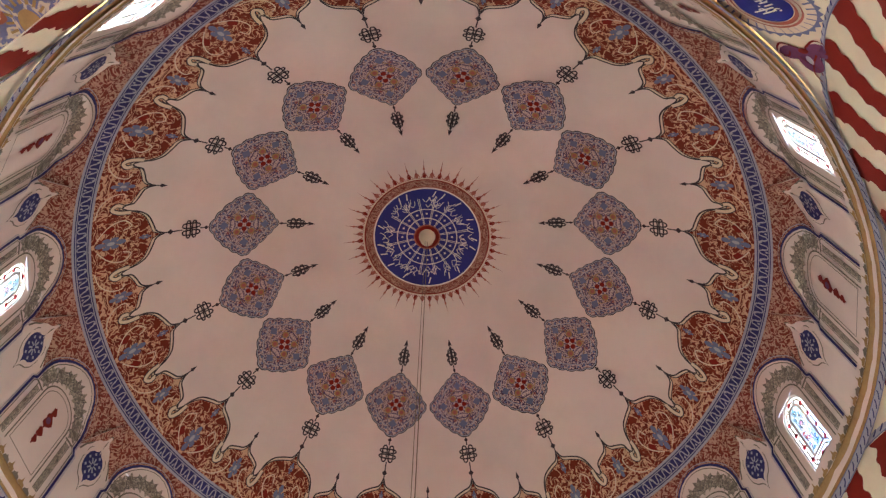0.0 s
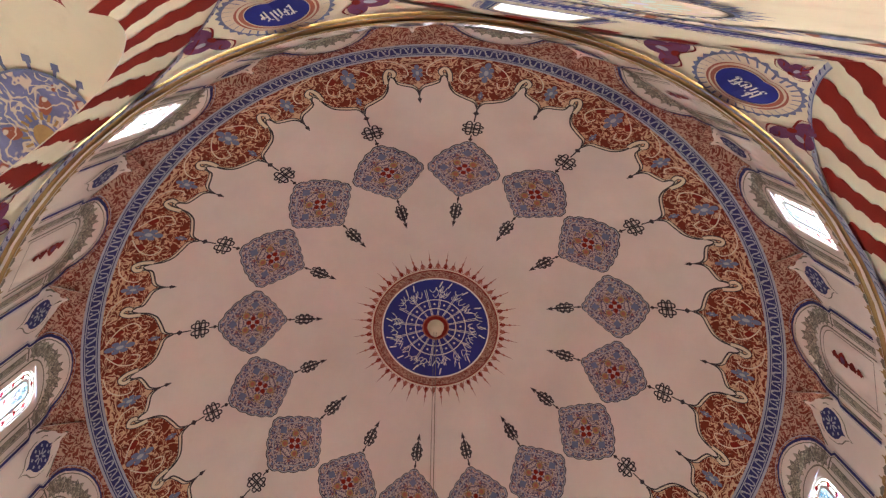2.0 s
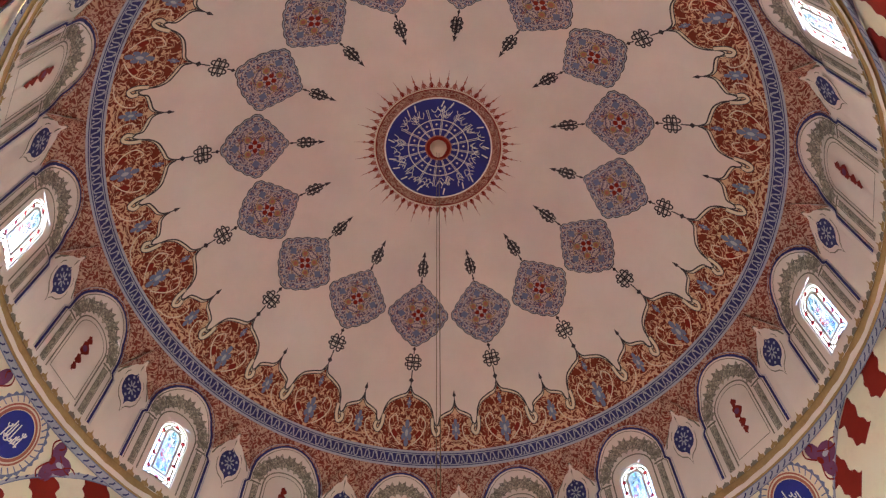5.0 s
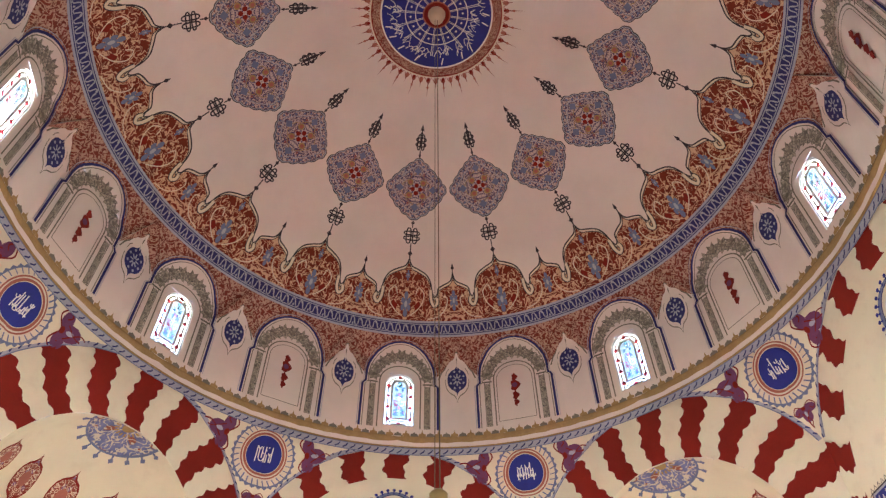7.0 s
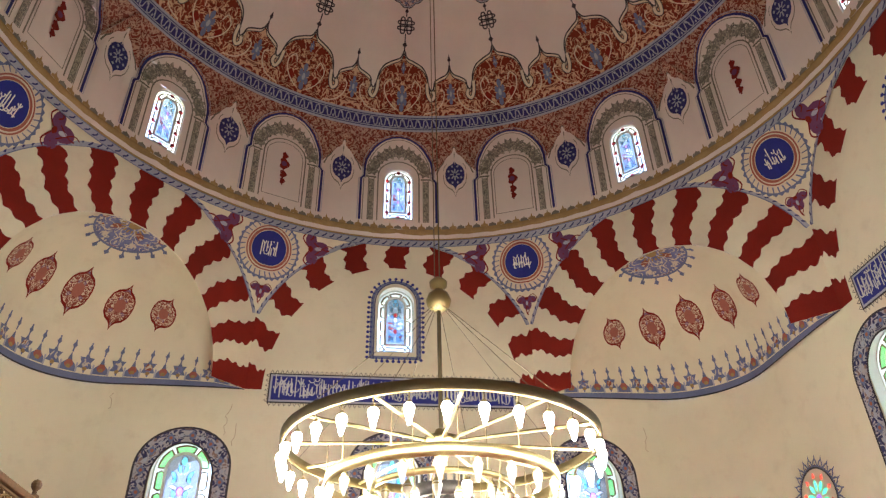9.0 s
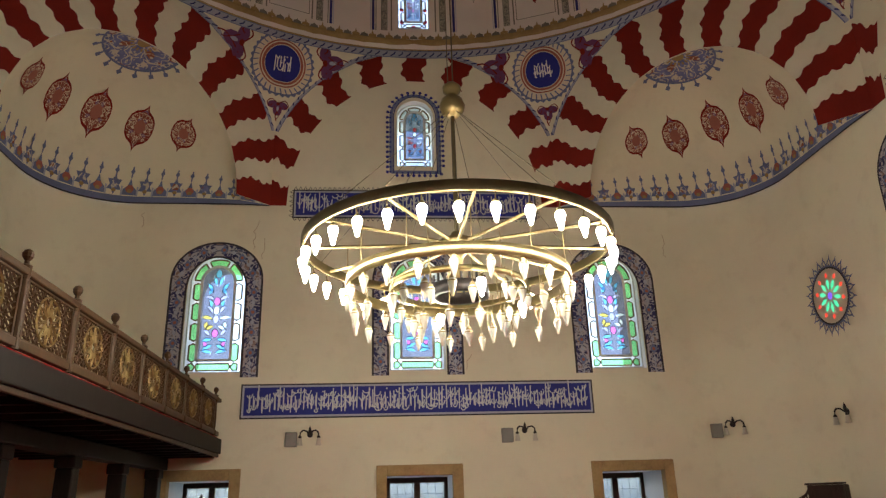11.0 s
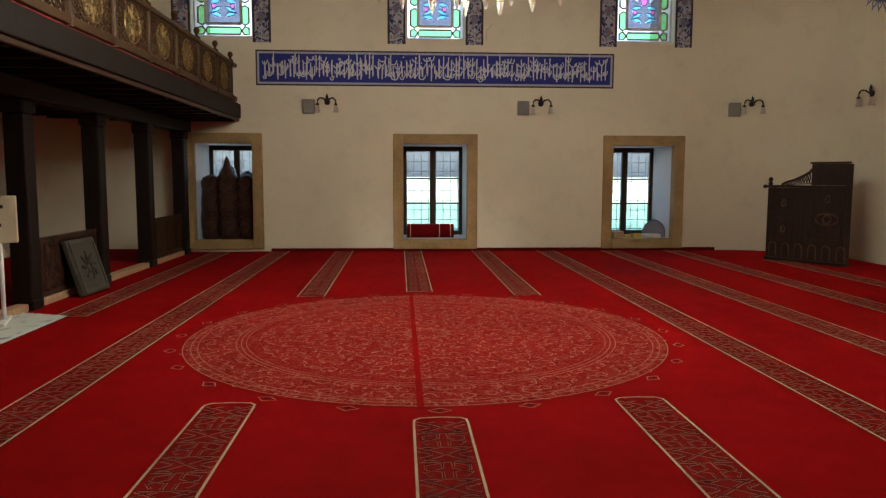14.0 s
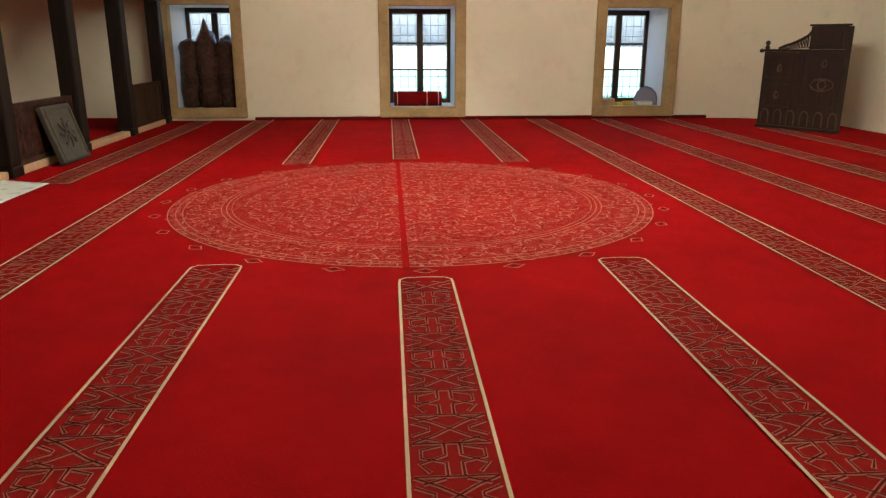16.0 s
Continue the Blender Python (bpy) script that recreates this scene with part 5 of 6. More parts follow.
def script_band(place, u0, u1, v0, v1, n, seed, name, beads):
    P = Paint(place)
    P.poly([(u0, v0), (u1, v0), (u1, v1), (u0, v1)], DARK, 0.004)
    P.poly([(u0 + 0.025, v0 + 0.025), (u1 - 0.025, v0 + 0.025), (u1 - 0.025, v1 - 0.025), (u0 + 0.025, v1 - 0.025)], PALE, 0.007)
    P.poly([(u0 + 0.06, v0 + 0.06), (u1 - 0.06, v0 + 0.06), (u1 - 0.06, v1 - 0.06), (u0 + 0.06, v1 - 0.06)], BLUE, 0.010)
    rnd = random.Random(seed)
    for dy in (0.0, 0.07):
        scribble(P, (u0 + u1) / 2, (v0 + v1) / 2 + dy * 0.5, (u1 - u0) * 0.96, (v1 - v0) * 0.68, n, rnd, SCRIPT, 0.019, 0.014 + dy * 0.05)
    if beads:
        m = int((u1 - u0) / 0.09)
        for i in range(m):
            x = u0 + (u1 - u0) * (i + 0.5) / m
            for y, s in ((v0, -1), (v1, 1)):
                P.stroke([(x - 0.03, y), (x, y + s * 0.06), (x + 0.03, y)], 0.014, DARK, 0.01)
        for i in range(6):
            y = v0 + (v1 - v0) * (i + 0.5) / 6
            for x, s in ((u0, -1), (u1, 1)):
                P.stroke([(x, y - 0.03), (x + s * 0.06, y), (x, y + 0.03)], 0.014, DARK, 0.01)
    return P.done(name)


ob = script_band(north, -3.05, 3.09, 2.83, 3.42, 84, 3, "script_panel", False)
tagged(ob, "long royal blue panel with pale unreadable script on the wall", "script panel", "", "structure")
for k in range(4):
    ob = script_band(wall_place(k), -2.32, 2.32, 6.50, 7.08, 60, 11 + k, "script_band", True)
    tagged(ob, "royal blue band with pale script and a beaded edge", "script panel", "script bands", "structure")

# painted arch border over the entrance
P = Paint(wall_place(2), lambda u, v: (u, v))
curve = smooth_line([(-3.4, 3.2), (-3.1, 4.6), (-2.0, 5.6), (-1.3, 5.7), (-0.9, 6.2), (0.15, 6.35), (1.0, 6.1), (1.4, 5.6), (2.4, 5.3), (3.2, 4.4), (3.4, 3.2)], 6)
P.stroke(curve, 0.30, VINE_TILE, 0.006)
P.stroke(curve, 0.22, VINE_LACE, 0.010)
tagged(P.done("entrance_border"), "blue vine border painted over the entrance", "border", "", "structure")

# ---- chandelier ----
BULB_GLASS, bn, bl, bb = material("lit_bulb_glass", 0.3)
bb.inputs["Base Color"].default_value = (1, 0.95, 0.85, 1)
bb.inputs["Emission Color"].default_value = (1.0, 0.93, 0.83, 1)
bb.inputs["Emission Strength"].default_value = BULB
OPAL, on_, ol_, ob_ = material("cream_opal_glass", 0.25)
ob_.inputs["Base Color"].default_value = (0.62, 0.60, 0.51, 1)
ob_.inputs["Subsurface Weight"].default_value = 0.3
ob_.inputs["Subsurface Radius"].default_value = (0.05, 0.04, 0.03)

CH = base("chandelier", "round brass chandelier with three rings of lit glass lamps", "chandelier", "", Matrix.Translation((0.0, 0, 3.56)))


def hoop(r, z, hgt, n=96):
    return lathe([(r - 0.012, z - hgt / 2), (r + 0.012, z - hgt / 2), (r + 0.016, z), (r + 0.012, z + hgt / 2), (r - 0.012, z + hgt / 2), (r - 0.012, z - hgt / 2)], n)


part("outer_hoop", hoop(1.365, 0.0, 0.085), BRASS, CH, "wide polished brass hoop", True)
# darker brass skin: paints the hoop's outer face as shaded against the lamps
part("outer_hoop_band", lathe([(1.383, -0.045), (1.389, -0.04), (1.389, 0.04), (1.383, 0.045)], 96), BRASS_DARK, CH, "dull brass outer face of the hoop", True)
part("middle_hoop", hoop(0.98, -0.34, 0.10), BRASS, CH, "wide polished brass hoop", True)
part("inner_hoop", hoop(0.60, -0.38, 0.05), BRASS, CH, "polished brass hoop", True)
part("hub", lathe([(0.001, 0.16), (0.05, 0.15), (0.07, 0.10), (0.16, 0.07), (0.18, 0.02), (0.10, -0.04), (0.05, -0.10), (0.04, -0.30), (0.001, -0.32)], 28), BRASS, CH, "turned brass hub", True)
part("crown_ring", lathe([(0.20, -0.36), (0.26, -0.36), (0.27, -0.46), (0.20, -0.46), (0.20, -0.36)], 40), IRON, CH, "dark iron crown at the middle", True)
for i in range(20):
    a = 2 * math.pi * i / 20
    part("finial", tube([(0.235 * math.cos(a), 0.235 * math.sin(a), -0.37), (0.235 * math.cos(a), 0.235 * math.sin(a), -0.28)], 0.012, 5), IRON, CH)
for i in range(12):
    a = 2 * math.pi * i / 12
    c, s = math.cos(a), math.sin(a)
    part("spoke", tube([(0.12 * c, 0.12 * s, 0.03), (1.355 * c, 1.355 * s, 0.0)], 0.016, 6), BRASS, CH)
    part("hanger", tube([(0.98 * c, 0.98 * s, 0.01), (0.98 * c, 0.98 * s, -0.30)], 0.005, 4), BRASS, CH)
    if i % 2 == 0:
        part("hanger", tube([(0.60 * c, 0.60 * s, 0.02), (0.60 * c, 0.60 * s, -0.39)], 0.005, 4), BRASS, CH)
for i in range(8):
    a = 2 * math.pi * (i + 0.5) / 8
    part("stay_cable", tube([(0.03 * math.cos(a), 0.03 * math.sin(a), 1.42), (1.355 * math.cos(a), 1.355 * math.sin(a), 0.04)], 0.003, 4), BRASS_DARK, CH)
part("pole", tube([(0, 0, 0.1), (0, 0, 1.40)], 0.02, 8), BRASS_DARK, CH, "dull brass hanging pole")
part("ball", lathe([(r, z + 0.10) for r, z in ((0.001, 1.24), (0.06, 1.25), (0.11, 1.30), (0.125, 1.36), (0.10, 1.43), (0.05, 1.47), (0.05, 1.49), (0.085, 1.52), (0.09, 1.57), (0.05, 1.61), (0.001, 1.63))], 24), BRASS, CH, "double brass ball", True)
part("cable", tube([(0.014, 0, 1.7), (0.014, 0, 13.10)], 0.007, 5), BRASS_DARK, CH, "dark steel cable up to the crown of the dome")
part("cable", tube([(-0.035, 0, 1.7), (-0.035, 0, 13.10)], 0.005, 5), BRASS_DARK, CH)
part("ceiling_knob", lathe([(0.001, 12.84), (0.10, 12.86), (0.15, 12.94), (0.15, 13.04), (0.20, 13.16)], 24), CREAM, CH, "cream knob where the cable meets the dome", True)
# lamps: one shape of glass, cap and stem, shared by all
GL = lathe([(0.001, -0.205), (0.011, -0.202), (0.016, -0.185), (0.024, -0.15), (0.038, -0.10), (0.045, -0.07), (0.044, -0.045), (0.030, -0.03)], 12)
lamp_glass = bpy.data.meshes.new("lamp_glass")
GL.to_mesh(lamp_glass)
GL.free()
opal_glass = lamp_glass.copy()
for me, m in ((lamp_glass, BULB_GLASS), (opal_glass, OPAL)):
    me.materials.append(m)
    me.polygons.foreach_set("use_smooth", [True] * len(me.polygons))
bm = lathe([(0.047, -0.062), (0.047, -0.052), (0.030, -0.03), (0.028, -0.008), (0.012, 0.01), (0.001, 0.015)], 12)
tube([(0, 0, 0.01), (0.012, 0, 0.05), (-0.008, 0, 0.09), (0, 0, 0.12)], 0.006, 5, bm)
lamp_cap = bpy.data.meshes.new("lamp_cap")
bm.to_mesh(lamp_cap)
bm.free()
lamp_cap.materials.append(BRASS)
for r, z, n, lit, size, off in ((1.365, -0.13, 32, True, 0.86, 0.5), (0.98, -0.42, 22, False, 0.86, 0.0), (0.92, -0.62, 18, False, 0.78, 0.5), (0.60, -0.46, 16, False, 0.86, 0.5), (0.40, -0.66, 10, False, 0.86, 0.0)):
    for i in range(n):
        a = 2 * math.pi * (i + off) / n
        cap = new("lamp_cap", lamp_cap)
        cap.parent = CH
        cap.matrix_basis = Matrix.Translation((r * math.cos(a), r * math.sin(a), z + 0.02)) @ Matrix.Rotation(a, 4, "Z") @ Matrix.Diagonal((size, size, size, 1))
        some = lit or (r == 0.60 and i % 4 == 0)
        g = new("lamp_glass", lamp_glass if some else opal_glass)
        g.parent = cap
for r, z, n in ((0.92, -0.50, 18), (0.40, -0.54, 10)):
    for i in range(n):
        a = 2 * math.pi * (i + (0.5 if n == 18 else 0)) / n
        part("lamp_stem", tube([(r * math.cos(a), r * math.sin(a), z), (r * 1.06 * math.cos(a), r * 1.06 * math.sin(a), -0.37)], 0.004, 4), BRASS, CH)

# ---- carpet pattern ----
floor_place = (lambda u, v, h: Vector((u, v, h)))


def prayer_strip(name, x, y0, y1, round_end):
    """A patterned carpet strip: beige edges and interlaced maroon bands with dotted outlines."""
    P = Paint(lambda u, v, h: Vector((x + u, v, h)))
    w = 0.143
    P.poly([(-w, y0), (w, y0), (w, y1 - (0.06 if round_end > 0 else 0)), (-w, y1 - (0.06 if round_end > 0 else 0))], CARPET_WEAVE, 0.003)
    cap = [(-w, y1 - 0.10), (-w * 0.97, y1 - 0.04), (-w * 0.75, y1 - 0.01), (0, y1), (w * 0.75, y1 - 0.01), (w * 0.97, y1 - 0.04), (w, y1 - 0.10)]
    edge = [(-w, y0)] + (cap if round_end > 0 else [(-w, y1), (w, y1)]) + [(w, y0)]
    if round_end < 0:
        edge = edge + [(-w, y0)]
    P.stroke(edge, 0.013, CARPET_LINE, 0.010)
    L = 0.185
    g = L / 0.40
    n = int((y1 - y0) / L) + 1
    for i in range(n):
        c = y1 - 0.05 - (i + 0.5) * L
        if c - L / 2 < y0:
            break
        a = w * 0.88
        odd = i % 2
        lines = [[(-a, c - 0.19 * g), (-a * 0.45, c - 0.10 * g), (a * 0.45, c + 0.10 * g), (a, c + 0.19 * g)], [(a, c - 0.19 * g), (a * 0.45, c - 0.10 * g), (-a * 0.45, c + 0.10 * g), (-a, c + 0.19 * g)]]
        if odd:
            lines = [[(-0.025, c - 0.2 * g), (-0.025, c - 0.04 * g), (-a * 0.8, c + 0.02 * g), (-a * 0.8, c + 0.12 * g), (-a * 0.3, c + 0.17 * g)], [(0.025, c - 0.2 * g), (0.025, c - 0.04 * g), (a * 0.8, c + 0.02 * g), (a * 0.8, c + 0.12 * g), (a * 0.3, c + 0.17 * g)],
                     [(-0.025, c + 0.2 * g), (-0.025, c + 0.05 * g), (-a * 0.85, c - 0.05 * g), (-a * 0.6, c - 0.15 * g)], [(0.025, c + 0.2 * g), (0.025, c + 0.05 * g), (a * 0.85, c - 0.05 * g), (a * 0.6, c - 0.15 * g)]]
        else:
            for s in (-1, 1):
                lines += [[(s * a, c - 0.09 * g), (s * a * 0.55, c - 0.02 * g), (s * a * 0.55, c + 0.02 * g), (s * a, c + 0.09 * g)], [(s * a * 0.25, c + 0.18 * g), (s * a * 0.8, c + 0.12 * g)], [(s * a * 0.25, c - 0.18 * g), (s * a * 0.8, c - 0.12 * g)]]
        lines += [[(-a, c - 0.2 * g), (a, c - 0.2 * g)]]
        for l in lines:
            P.stroke(l, 0.018, CARPET_ROSELINE, 0.005)
            P.stroke(l, 0.008, CARPET_DARK, 0.007)
    ob = P.done(name)
    return tagged(ob, "patterned carpet strip with beige edges and interlaced maroon lines", "carpet strip", "carpet strips", "structure")


CARPET_WEAVE = carpet_material("woven_strip_carpet", (0.30, 0.010, 0.010))
STRIPS = {-3: -3.66, -2: -2.68, -1: -1.585, 0: -0.405, 1: 0.775, 2: 1.92, 3: 3.06, 4: 4.18, 5: 5.25}
for k, x in STRIPS.items():
    if abs(k) <= 1:
        near = {-1: -1.92, 0: -2.23, 1: -1.93}[k]
        prayer_strip("carpet_strip", x, -6.5, near, 1)
        prayer_strip("carpet_strip", x, 1.76 + (0.29 if k == 0 else 0), 6.56, -1)
    else:
        prayer_strip("carpet_strip", x, 0.75 if k == -3 else -6.5, 6.56 if k < 5 else 5.0, -1)

CX, CY, CR = -0.40, -0.12, 1.94
P = Paint(lambda u, v, h: Vector((CX + u, CY + v, h)))
P.blob(circle(0, 0, CR * 0.985, 72), CARPET_ROSE, 0.003, 3)
for r, w in ((0.985, 0.008), (0.955, 0.006), (0.93, 0.006), (0.785, 0.006), (0.765, 0.007), (0.745, 0.005)):
    P.stroke(circle(0, 0, CR * r, 96), w, CARPET_SOFT, 0.007, True)
rnd = random.Random(5)
# small winding curls on rings, alike in each of twelve sectors
for j in range(13):
    r0 = (0.08 + 0.073 * j) * CR
    if abs(r0 / CR - 0.765) < 0.035:
        continue
    per = max(1, round(2 * math.pi * r0 / 12 / 0.135))
    for q in range(per):
        size, twist, lean = rnd.uniform(0.055, 0.082), rnd.uniform(2.6, 4.6), rnd.uniform(0, 6.28)
        curl = [(size * t * math.cos(lean + twist * t), size * t * math.sin(lean + twist * t)) for t in (-1, -0.75, -0.5, -0.2, 0.2, 0.5, 0.75, 1)]
        for i in range(12):
            a = 2 * math.pi * (i + (q + 0.5) / per) / 12
            mirror = 1 if i % 2 else -1
            P.stroke([((r0 + x) * math.cos(a) - mirror * y * math.sin(a), (r0 + x) * math.sin(a) + mirror * y * math.cos(a)) for x, y in curl], 0.0085, CARPET_SOFT, 0.008)
            if (q + j) % 3 == 0:
                P.poly(circle((r0 + 0.04) * math.cos(a + 0.03), (r0 + 0.04) * math.sin(a + 0.03), 0.017, 5), CARPET_DARK if q % 2 else CARPET_SOFT, 0.009)
for i in range(24):
    a = 2 * math.pi * i / 24
    q = CR * 1.028
    P.stroke([(q * math.cos(a) + 0.075 * x * math.cos(a) - 0.075 * y * math.sin(a), q * math.sin(a) + 0.075 * x * math.sin(a) + 0.075 * y * math.cos(a)) for x, y in ((0.6, 0), (0, 0.9), (-0.5, 0), (0, -0.9))], 0.010, CARPET_SOFT, 0.008, True)
    P.poly(circle(q * math.cos(a), q * math.sin(a), 0.022, 5), CARPET_DARK, 0.009)
P.poly([(-0.125, -CR), (-0.085, -CR), (-0.085, CR), (-0.125, CR)], CARPET, 0.0105)
tagged(P.done("carpet_medallion"), "large rose-lined round medallion woven into the red carpet", "carpet medallion", "", "structure")
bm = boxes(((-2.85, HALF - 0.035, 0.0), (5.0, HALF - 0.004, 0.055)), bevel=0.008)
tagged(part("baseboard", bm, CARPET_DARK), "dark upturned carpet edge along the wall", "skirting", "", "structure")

# ---- gallery ----
GX, GZ = -3.37, 2.29
gal = base("gallery", "dark timber gallery with carved railing along the wall", "gallery")
part("deck", boxes(((-6.6, -6.4, GZ + 0.06), (GX, 6.57, GZ + 0.24))), WALNUT, gal, "dark timber deck")
part("fascia", boxes(((GX, -6.4, GZ - 0.02), (GX + 0.06, 6.57, GZ + 0.22)), bevel=0.012), EBONY, gal, "black-brown fascia board")
part("fascia_moulding", boxes(((GX - 0.01, -6.4, GZ - 0.07), (GX + 0.03, 6.57, GZ - 0.022)), bevel=0.008), WALNUT, gal)
part("deck_carpet", boxes(((-6.4, -6.3, GZ + 0.242), (GX - 0.01, 6.55, GZ + 0.255)), bevel=0.004), CARPET, gal, "red carpet edge on the deck")
for i in range(26):
    y = -6.2 + i * 0.51
    part("joist", boxes(((-6.5, y, GZ - 0.07), (GX - 0.05, y + 0.09, GZ + 0.055))), EBONY, gal)
part("beam", boxes(((-0.12, -8.2, GZ - 0.26), (0.12, 0.26, GZ - 0.075)), bevel=0.015), EBONY, gal, "black-brown beam on the posts").matrix_basis = Matrix.Translation((-4.25, 6.27, 0))
RAIL_Y = [0.37 + 0.98 * i for i in range(-6, 7)]
ZR0, ZR1 = GZ + 0.27, GZ + 0.76
POST = lathe([(0.001, 0.0), (0.042, 0.0), (0.042, 0.10), (0.032, 0.13), (0.036, 0.35), (0.032, 0.70), (0.045, 0.74), (0.045, 0.84), (0.020, 0.86), (0.018, 0.89), (0.040, 0.93), (0.044, 0.965), (0.030, 1.0), (0.001, 1.02)], 10)
post_me = bpy.data.meshes.new("rail_post")
POST.to_mesh(post_me)
POST.free()
post_me.materials.append(GILT_WOOD)
for y in RAIL_Y:
    ob = new("rail_post", post_me)
    ob.parent = gal
    ob.matrix_basis = Matrix.Translation((GX - 0.02, y, GZ + 0.255)) @ Matrix.Diagonal((1, 1, 0.77, 1))
part("top_rail", boxes(((GX - 0.06, RAIL_Y[0], ZR1 + 0.06), (GX + 0.02, 6.55, ZR1 + 0.12)), bevel=0.012), GILT_WOOD, gal, "honey-brown hand rail")
part("bottom_rail", boxes(((GX - 0.05, RAIL_Y[0], ZR0), (GX + 0.01, 6.55, ZR0 + 0.07)), bevel=0.008), GILT_WOOD, gal)


def loop_tile(w, h):
    """One carved tile: a ring crossed by two bars."""
    bm = bmesh.new()
    tube([(0, w * 0.92 * math.cos(t), h * 0.92 * math.sin(t)) for t in np.linspace(0, 2 * math.pi, 9)[:-1]], 0.011, 4, bm, True)
    for s in (-1, 1):
        tube([(0, -w, -s * h), (0, w, s * h)], 0.010, 4, bm)
    me = bpy.data.meshes.new("lattice_tile")
    bm.to_mesh(me)
    bm.free()
    me.materials.append(GILT_WOOD)
    return me


PW, PH = 0.445, 0.60
tile_me = loop_tile(2 * PW / 6 / 2, PH / 4 / 2)
bm = bmesh.new()
for d in (-1, 1):
    tube([(0.006, 0.05 * 1, 0), (0.006, 0.13 * math.cos(d * 0.17), 0.15 * math.sin(d * 0.17)), (0.006, 0.205, 0)], 0.011, 4, bm)
petal_me = bpy.data.meshes.new("petal")
bm.to_mesh(petal_me)
bm.free()
petal_me.materials.append(GILT)
pan = part("carved_panel", boxes(((-0.014, -PW, 0), (0.014, -PW + 0.03, PH)), ((-0.014, PW - 0.03, 0), (0.014, PW, PH)), ((-0.014, -PW + 0.031, 0), (0.014, PW - 0.031, 0.02)), ((-0.014, -PW + 0.031, PH - 0.02), (0.014, PW - 0.031, PH))), GILT_WOOD, gal, "pierced carved lattice panel with a gilded rosette")
for i in range(6):
    for j in range(4):
        c = (-PW + 2 * PW * (i + 0.5) / 6, PH * (j + 0.5) / 4)
        if (c[0] / 0.20) ** 2 + ((c[1] - PH / 2) / 0.24) ** 2 >= 0.8:
            o = new("lattice_tile", tile_me)
            o.parent, o.matrix_basis = pan, Matrix.Translation((0, *c))
for i in range(12):
    o = new("petal", petal_me)
    o.parent = pan
    o.matrix_basis = Matrix.Translation((0, 0, PH / 2)) @ Matrix.Diagonal((1, 1, 1.15, 1)) @ Matrix.Rotation(2 * math.pi * i / 12, 4, "X")
part("rosette_rim", tube([(0.006, 0.215 * math.cos(t), PH / 2 + 0.25 * math.sin(t)) for t in np.linspace(0, 2 * math.pi, 25)[:-1]], 0.013, 4, None, True), GILT, pan, "gilded ring")
part("rosette_heart", tube([(0.006, 0.05 * math.cos(t), PH / 2 + 0.055 * math.sin(t)) for t in np.linspace(0, 2 * math.pi, 13)[:-1]], 0.013, 4, None, True), GILT, pan, "gilded ring")
mids = [(a + b) / 2 for a, b in zip(RAIL_Y, RAIL_Y[1:])]
made = list(pan.children)
for i, y in enumerate(mids):
    wid = RAIL_Y[i + 1] - RAIL_Y[i]
    m = Matrix.Translation((GX - 0.02, y, ZR0 + 0.07)) @ Matrix.Diagonal((1, (wid - 0.08) / 0.91, 0.79, 1))
    if i == 0:
        pan.matrix_basis = m
        continue
    o = new("carved_panel", pan.data)
    o.parent, o.matrix_basis = gal, m
    tagged(o, pan["label"])
    for c in made:
        q = new(c.name.split(".")[0], c.data)
        q.parent, q.matrix_basis = o, c.matrix_basis.copy()

# posts under the gallery, the low platform and its panels
PY = [6.22 - 1.68 * i for i in range(8)]
FRONT = -4.25
for i, y in enumerate(PY):
    th = base("timber_post", "black-brown square timber post under the gallery", "post", "gallery posts", Matrix.Translation((FRONT, y, 0)))
    part("shaft", boxes(((-0.10, -0.10, 0.10), (0.10, 0.10, GZ - 0.40)), bevel=0.018), EBONY, th)
    part("foot", boxes(((-0.106, -0.106, 0.0), (0.106, 0.106, 0.10)), bevel=0.01), EBONY, th)
    part("capital", boxes(((-0.115, -0.13, GZ - 0.40), (0.115, 0.13, GZ - 0.262)), bevel=0.02), EBONY, th)
plat = boxes(((-6.6, -6.4, 0.0), (-4.36, 6.5, 0.06)))
tagged(part("platform", plat, CARPET), "low red-carpeted platform under the gallery", "platform", "", "structure")
for a, b in zip(PY[1:], PY):
    w = (b - a) / 2 - 0.125
    ob = part("platform_edge", boxes(((-0.05, -w, 0.0), (0.07, w, 0.075)), bevel=0.01), PINE)
    ob.matrix_basis = Matrix.Translation((FRONT, (a + b) / 2, 0))
    tagged(ob, "pale timber edge board between two posts", "edge board", "platform edges", "structure")


def dado(y0, y1, mat, label):
    th = base("dado_panel", label, "panel", "", Matrix.Translation((FRONT, (y0 + y1) / 2, 0.076)))
    w = (y1 - y0) / 2
    part("board", boxes(((-0.02, -w, 0.0), (0.02, w, 0.60)), bevel=0.006), mat, th)
    for s in (-1, 1):
        part("stile", boxes(((0.021, s * w - 0.05 * (s > 0) - 0.0, 0.0), (0.04, s * w + 0.05 * (s < 0), 0.60)), bevel=0.004), mat, th)
    for z in (0.0, 0.54):
        part("rail", boxes(((0.021, -w + 0.055, z), (0.04, w - 0.055, z + 0.06)), bevel=0.004), mat, th)
    for i in range(3):
        y = -w + 2 * w * (i + 0.5) / 3
        part("batten", boxes(((0.021, y - 0.03, 0.065), (0.032, y + 0.03, 0.535)), bevel=0.004), mat, th)


